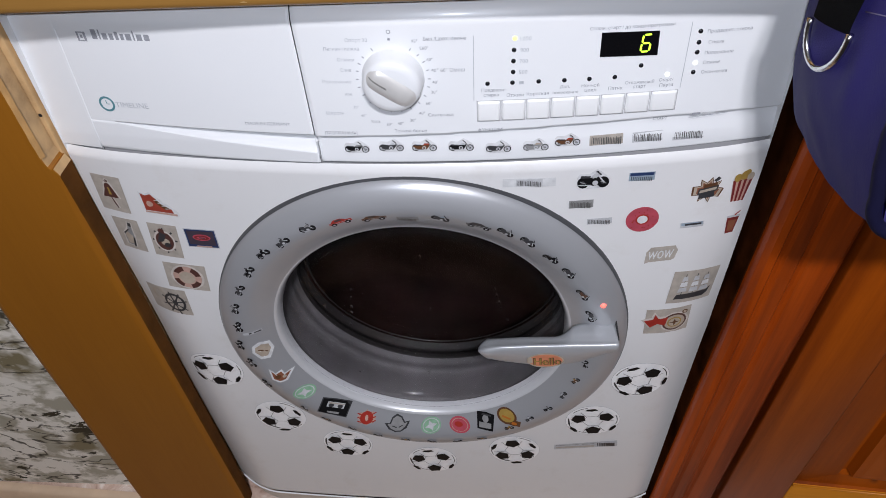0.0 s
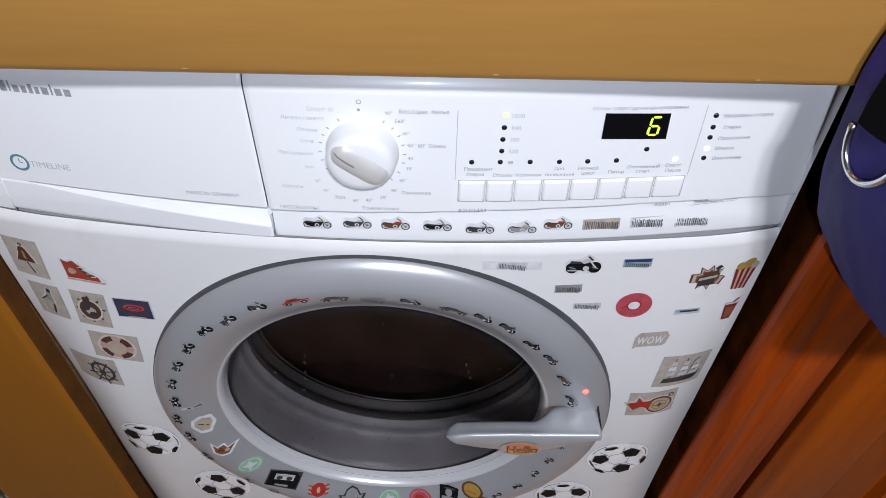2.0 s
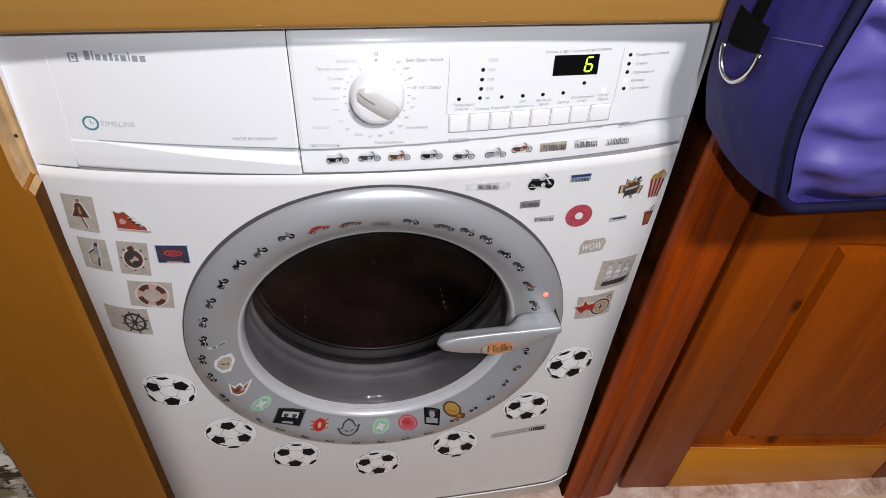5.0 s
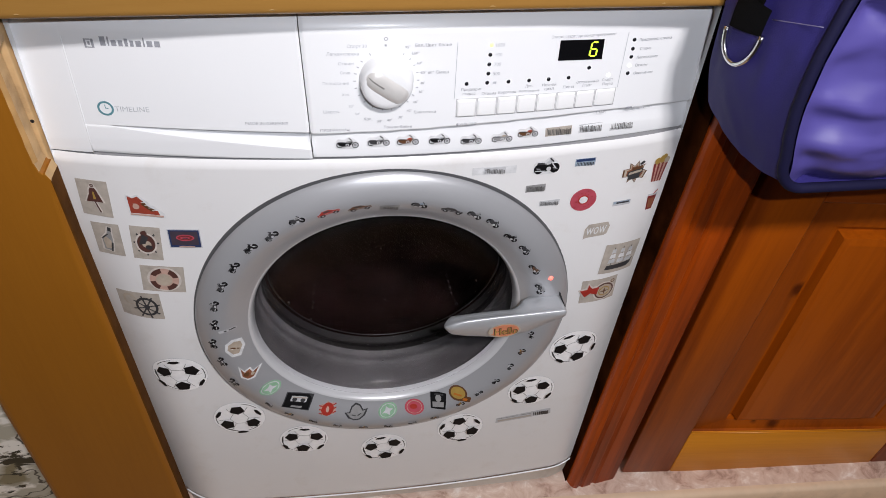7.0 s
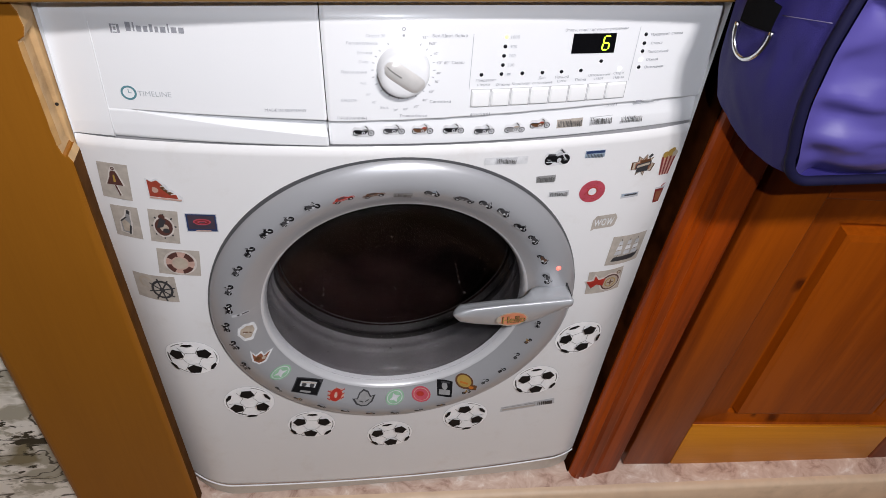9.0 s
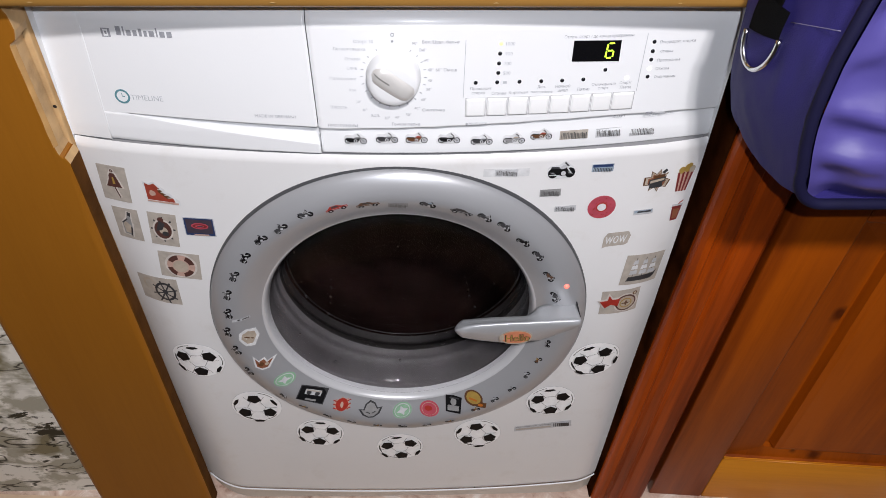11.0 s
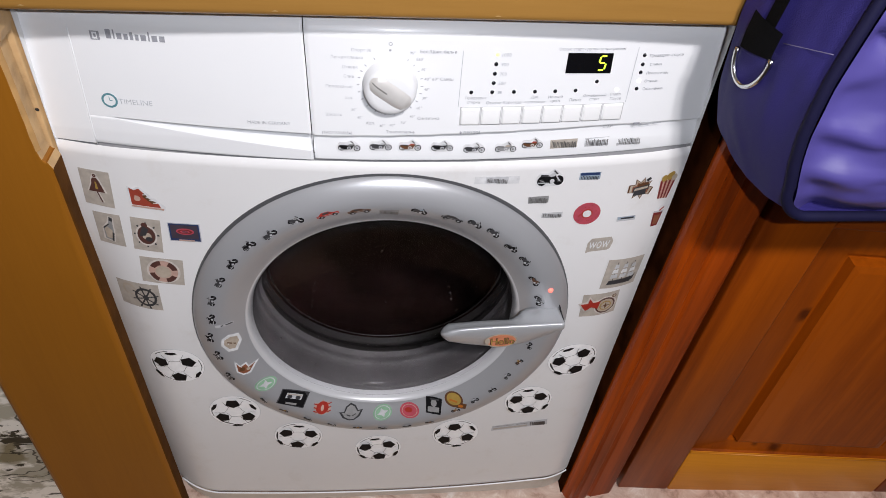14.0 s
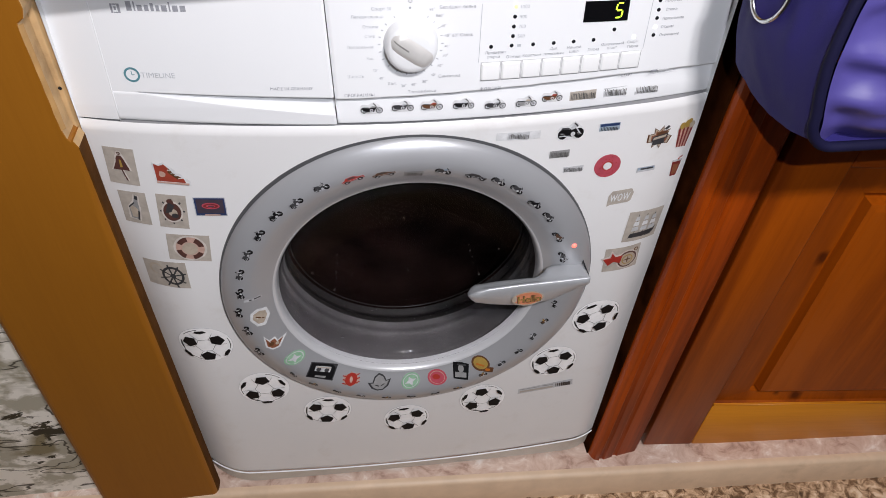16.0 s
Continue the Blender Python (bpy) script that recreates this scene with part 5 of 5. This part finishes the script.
    burst = [(star(0, 0, 0.30, 0.52, 9, 75), "brown"), (star(0, 0, 0.27, 0.46, 9, 75), "sand"), (star(0, 0, 0.22, 0.36, 9, 75), "rust"), (rect(-0.26, -0.30, 0.22, -0.08), "dark"), (rect(-0.12, 0.12, 0.30, 0.26), "brown"), ([(-0.32, -0.12), (0.30, -0.06), (0.34, 0.16), (-0.28, 0.10)], "dark"), ([(-0.26, -0.06), (0.26, 0.0), (0.28, 0.10), (-0.24, 0.05)], "sand"), (bar2(0.2, 0.34, 0.34, 0.46, 0.12), "dark")]
    put(burst, 0.2544, 0.5422, 0.0270, 0.0270, 6, "orange and black explosion sticker", 2)
    corn = [([(-0.34, -0.5), (0.28, -0.5), (0.46, 0.20), (-0.48, 0.16)], "skin")]
    for k in range(4):
        a, b = -0.46 + 0.25 * k, -0.33 + 0.17 * k
        corn.append(([(b, -0.5), (b + 0.09, -0.5), (a + 0.13, 0.19), (a, 0.17)], "maroon"))
    corn += [(disc(-0.28, 0.26, 0.18, 0.12, 14), "gold"), (disc(0.02, 0.32, 0.20, 0.14, 14), "gold"), (disc(0.30, 0.28, 0.17, 0.12, 14), "sand"), (disc(0.12, 0.42, 0.14, 0.08, 12), "gold")]
    put(corn, 0.2835, 0.5431, 0.0180, 0.0350, 0, "striped popcorn box sticker", 3)
    cup = [([(-0.30, -0.5), (0.30, -0.5), (0.44, 0.26), (-0.44, 0.26)], "maroon"), ([(-0.20, -0.4), (0.20, -0.4), (0.30, 0.10), (-0.30, 0.10)], "rust"), (rect(-0.46, 0.24, 0.46, 0.34), "silver"), (bar2(0.05, 0.34, 0.40, 0.5, 0.07), "red")]
    put(cup, 0.2848, 0.5000, 0.0125, 0.0260, 0, "small red drink cup sticker", 3)
    cloud = [([(-0.5, -0.46), (-0.44, 0.20), (-0.30, 0.46), (0.42, 0.44), (0.5, 0.16), (0.40, -0.30), (0.30, -0.38), (-0.38, -0.38)], "beige")]
    put(cloud, 0.2265, 0.4699, 0.0300, 0.0215, 6, "beige word sticker", 2)
    written("wow", 0.2268, 0.4705, 0.0225, 6, VINYL["white"], front_y, machine, 0.0013, 0.0100, 0.35)
    ship = paper + [([(-0.36, -0.36), (-0.32, -0.22), (0.34, -0.20), (0.42, -0.10), (0.38, -0.30), (0.30, -0.38)], "dark")]
    for x in (-0.22, 0.02, 0.24):
        ship.append((bar2(x, -0.25, x + 0.01, 0.40, 0.016), "dark"))
        for k, w in enumerate((0.20, 0.17, 0.13)):
            z = -0.14 + 0.17 * k
            ship.append(([(x - w / 2, z), (x + w / 2, z + 0.01), (x + w / 2 - 0.02, z + 0.14), (x - w / 2 + 0.02, z + 0.13)], "white" if (k + int(x * 10)) % 2 else "silver"))
    put(ship, 0.2640, 0.4239, 0.0450, 0.0434, -3, "beige sticker with a white sailing ship", 4)
    comp = paper + [(star(-0.25, 0.06, 0.16, 0.34, 5, 100), "halo"), (disc(0.16, -0.06, 0.31, 0.39, 28), "halo"), (disc(0.16, -0.06, 0.27, 0.34, 28), "umber"), (disc(0.16, -0.06, 0.23, 0.28, 28), "sand"), (disc(0.16, -0.06, 0.16, 0.20, 24), "gold"), (disc(0.16, -0.06, 0.13, 0.16, 24), "sand"), (star(0.16, -0.06, 0.04, 0.15, 4), "brown"), (disc(0.36, 0.32, 0.06, 0.08, 14), "brown"), (disc(0.36, 0.32, 0.035, 0.05, 14), "sand"), (star(-0.25, 0.06, 0.105, 0.28, 5, 100), "red")]
    put(comp, 0.2466, 0.3783, 0.0446, 0.0360, 2, "beige sticker with a compass and red star", 3)
    low = [([(-0.5, -0.5), (0.5, -0.42), (0.5, 0.5), (-0.48, 0.28)], "silver"), (rect(-0.46, 0.10, -0.1, 0.18), "grey"), (rect(-0.05, 0.12, 0.14, 0.22), "grey"), (rect(-0.46, -0.3, 0.14, -0.04), "beige")] + [(rect(0.19 + 0.032 * k, -0.26, 0.205 + 0.036 * k, 0.30), "dark") for k in range(8)]
    put(low, 0.1855, 0.1435, 0.0770, 0.0140, 7, "long worn grey label sticker", 3)

    # row along the control panel
    kinds = (("black", "grey"), ("dark", "silver"), ("brown", "shoe"), ("black", "silver"), ("dark", "silver"), ("grey", "sand"), ("brown", "shoe"))
    for (fc, tk), x, z in zip(kinds, (-0.0363, -0.0079, 0.0190, 0.0486, 0.0786, 0.1085, 0.1336), (0.5961, 0.5974, 0.5972, 0.5968, 0.5948, 0.5951, 0.5983)):
        sticker(motorbike(fc, tk, True), x, z, 0.0200, 0.0125, 0, lambda a, b: panel_y(a, b) + 0.0026 + 0.0018 * ease((b - 0.588) / 0.016), machine, "small %s motorbike sticker" % fc)
    for x, z, w, sd in ((0.1644, 0.5966, 0.0265, 11), (0.1970, 0.5972, 0.0240, 12), (0.2295, 0.5968, 0.0245, 13)):
        sticker(barcode(sd, "beige" if sd == 11 else "silver"), x, z, w, 0.0088, 2, lambda a, b: panel_y(a, b) + 0.0026 + 0.0018 * ease((b - 0.588) / 0.016), machine, "small worn barcode sticker", 2)


def door_stickers(d, h):
    def put(shapes, r, deg, w, hh, turn, label, cuts=1):
        a = math.radians(deg)
        return sticker(shapes, r * math.cos(a), DOOR_Z + r * math.sin(a), w, hh, turn, door_y, d, label, cuts)
    rim = ((0.1866, 118.1, "grey"), (0.1809, 108.5, "red"), (0.1773, 99.0, "brown"), (0.1786, 80.3, "paleblue"), (0.1775, 69.5, "dark"), (0.1818, 61.9, "grey"), (0.1823, 54.7, "dark"), (0.1794, 45.4, "black"), (0.1798, 37.3, "dark"), (0.1765, 26.4, "brown"), (0.1746, 15.4, "grey"), (0.1856, 127.7, "dark"), (0.1889, 135.6, "black"), (0.1880, 145.0, "black"), (0.1882, 154.2, "dark"), (0.1891, 163.3, "grey"), (0.1869, 172.1, "black"), (0.1915, -178.6, "black"), (0.1900, -169.2, "dark"), (0.1946, -157.2, "dark"))
    CARS = [(r, deg) for r, deg, _ in rim if round(deg) in (108, 99, 70)]
    for r, deg, col in rim:
        if (r, deg) in CARS:
            put(car(col), r, deg, 0.0215, 0.0100, deg - 90 + 4, "small %s old car sticker on the door ring" % col)
            continue
        put(motorbike(col if col not in ("paleblue", "grey") else "dark", col, False, "clear"), r, deg, 0.0165, 0.0112, deg - 90 + 9 * math.sin(deg), "small %s motorbike sticker on the door ring" % ("pale blue" if col == "paleblue" else col))
    put(barcode(21, "grey"), 0.1724, 89.6, 0.0190, 0.0075, 0, "small grey barcode sticker on the door ring")
    put([(rect(-0.5, -0.5, 0.5, 0.5), "silver"), (rect(-0.2, -0.25, 0.45, 0.25), "dark")], 0.1738, 175.7, 0.0185, 0.0036, 2, "thin grey strip sticker")
    small = ((0.1761, -49.6), (0.1783, -59.1), (0.1753, -40.2), (0.1731, -30.3), (0.1716, -20.7), (0.1715, -10.5), (0.1878, -139.7), (0.1877, -130.4), (0.1876, -119.9), (0.1875, -110.1), (0.1875, -99.9), (0.1874, -90.0), (0.1874, -80.6), (0.1875, -71.3))
    for k, (r, deg) in enumerate(small):
        put(motorbike(("dark", "brown", "black")[k % 3], ("silver", "gold", "grey")[k % 3], False, "clear"), r, deg, 0.0120, 0.0080, deg + 90 + 12 * math.sin(deg), "tiny dark motorbike sticker on the door ring", 2)
    gem = [([(-0.42, 0.34), (-0.1, 0.5), (0.38, 0.40), (0.5, -0.02), (0.22, -0.5), (-0.2, -0.44), (-0.5, -0.02)], "white"), ([(-0.30, 0.26), (0.0, 0.36), (0.30, 0.26), (0.36, 0.0), (0.14, -0.34), (-0.12, -0.30), (-0.36, 0.0)], "sand"), (bar2(-0.2, 0.1, 0.2, -0.1, 0.06), "brown"), (bar2(0.0, 0.28, 0.1, -0.2, 0.05), "sand")]
    put(gem, 0.1707, -173.9, 0.0215, 0.0280, 0, "white-edged golden badge sticker")
    bat = [([(-0.5, 0.46), (-0.2, 0.14), (0.0, 0.34), (0.16, 0.10), (0.5, 0.42), (0.34, -0.36), (0.06, -0.5), (-0.26, -0.34)], "white"), ([(-0.38, 0.28), (-0.18, 0.04), (0.0, 0.22), (0.16, 0.0), (0.38, 0.26), (0.26, -0.28), (0.04, -0.40), (-0.2, -0.26)], "rust"), (disc(-0.06, -0.1, 0.12, 0.14, 12), "brown"), (disc(0.18, -0.08, 0.08, 0.1, 12), "sand")]
    put(bat, 0.1718, -159.0, 0.0270, 0.0218, -18, "white-edged orange and brown winged sticker")
    seal = [(disc(0, 0, 0.5, None, 28), "green"), (disc(0, 0, 0.42, None, 28), "silver"), (disc(0, 0, 0.38, None, 28), "green"), (star(0, 0, 0.14, 0.32, 4), "silver")]
    put(seal, 0.1693, -145.6, 0.0250, 0.0185, 0, "round pale green seal sticker")
    tape = [(rect(-0.5, -0.5, 0.5, 0.5), "dark"), (rect(-0.46, -0.44, 0.46, 0.44), "black"), (rect(-0.28, -0.02, 0.30, 0.30), "silver"), (disc(-0.14, 0.10, 0.09, 0.12, 16), "dark"), (disc(0.16, 0.10, 0.09, 0.12, 16), "dark"), (rect(-0.26, 0.20, 0.28, 0.28), "beige"), (rect(-0.2, -0.36, 0.2, -0.24), "grey")]
    put(tape, 0.1676, -131.0, 0.0350, 0.0200, -26, "black cassette tape sticker")
    bug = [(star(0, 0, 0.36, 0.52, 8), "skin"), (disc(0, 0, 0.36, 0.42, 24), "red"), (disc(0, 0, 0.09, 0.2, 16), "skin")] + [(bar2(sx * 0.3, z, sx * 0.5, z + 0.1, 0.07), "red") for sx in (-1, 1) for z in (-0.25, 0.0, 0.25)]
    put(bug, 0.1668, -116.9, 0.0215, 0.0189, -8, "red round emblem sticker")
    mask = [([(-0.5, 0.10), (-0.30, 0.06), (-0.2, 0.34), (0.0, 0.5), (0.2, 0.34), (0.30, 0.06), (0.5, 0.10), (0.36, -0.26), (0.12, -0.46), (-0.12, -0.46), (-0.36, -0.26)], "dark"), ([(-0.40, 0.04), (-0.26, 0.0), (-0.16, 0.28), (0.0, 0.40), (0.16, 0.28), (0.26, 0.0), (0.40, 0.04), (0.28, -0.22), (0.1, -0.38), (-0.1, -0.38), (-0.28, -0.22)], "grey"), (bar2(-0.2, -0.1, -0.04, -0.2, 0.05), "dark"), (bar2(0.2, -0.1, 0.04, -0.2, 0.05), "dark")]
    put(mask, 0.1656, -104.0, 0.0300, 0.0222, 0, "grey dark-outlined emblem sticker")
    put(seal, 0.1643, -90.1, 0.0245, 0.0192, 20, "round pale green seal sticker")
    put([(disc(0, 0, 0.5, None, 28), "pink"), (disc(0, 0, 0.40, None, 28), "skin"), (disc(0, 0, 0.37, None, 28), "pink"), (disc(-0.05, 0.05, 0.2, 0.16, 16), "red")], 0.1647, -78.1, 0.0245, 0.0195, 0, "round pink seal sticker")
    card = [([(-0.44, 0.5), (0.5, 0.42), (0.44, -0.5), (-0.42, -0.42)], "black"), (rect(-0.32, -0.34, 0.34, -0.06), "grey"), (disc(0.02, 0.14, 0.17, 0.20, 16), "grey"), (rect(-0.30, 0.30, 0.32, 0.38), "dark")]
    put(card, 0.1648, -67.2, 0.0215, 0.0234, 0, "black and grey card sticker")
    gold = [(disc(-0.10, 0.04, 0.42, 0.44, 24), "brown"), (disc(-0.10, 0.06, 0.33, 0.34, 22), "gold"), ([(0.0, -0.40), (0.46, -0.46), (0.50, -0.10), (0.22, -0.06)], "brown"), (bar2(-0.3, 0.0, 0.06, -0.06, 0.10), "orange"), (disc(0.22, -0.26, 0.12, 0.10, 12), "orange")]
    put(gold, 0.1676, -56.8, 0.0270, 0.0226, 0, "gold and brown round emblem sticker")

    # oval greeting on the handle
    def hy(x, z):
        return -0.0446
    oval = [(disc(0, 0, 0.52, 0.5, 32), "sand"), (disc(0, 0, 0.47, 0.42, 32), "coral"), (rect(-0.5, -0.16, -0.36, 0.2), "sand")]
    sticker(oval, 0.1245, 0.3765, 0.0345, 0.0225, 3, hy, d, "orange oval greeting sticker on the handle", 0)
    for dx in (-0.0005, 0.0006):
        written("Hello", 0.1262 + dx, 0.3761, 0.0258, 3, VINYL["umber"], hy, d, 0.0014, 0.0112)
    written("Hello", 0.1262, 0.3763, 0.0250, 3, VINYL["gold"], hy, d, 0.0018, 0.0102)


def motions():
    for key, seg in SEGMENTS:
        if key == "lower_left":
            x, y, z = seg.location
            inside, out = pose(x, y + 0.0035, z), pose(x, y, z)
            walk(seg, [(0, out), (12.4, out), (12.5, inside), (16, inside)])


structure()
pendant()
worktop()
side_panel()
cupboard()
bag()
cabinet_shell()
SEGMENTS = control_panel()
DOOR, HANDLE = door()
panel_print()
body_stickers()
door_stickers(DOOR, HANDLE)
motions()
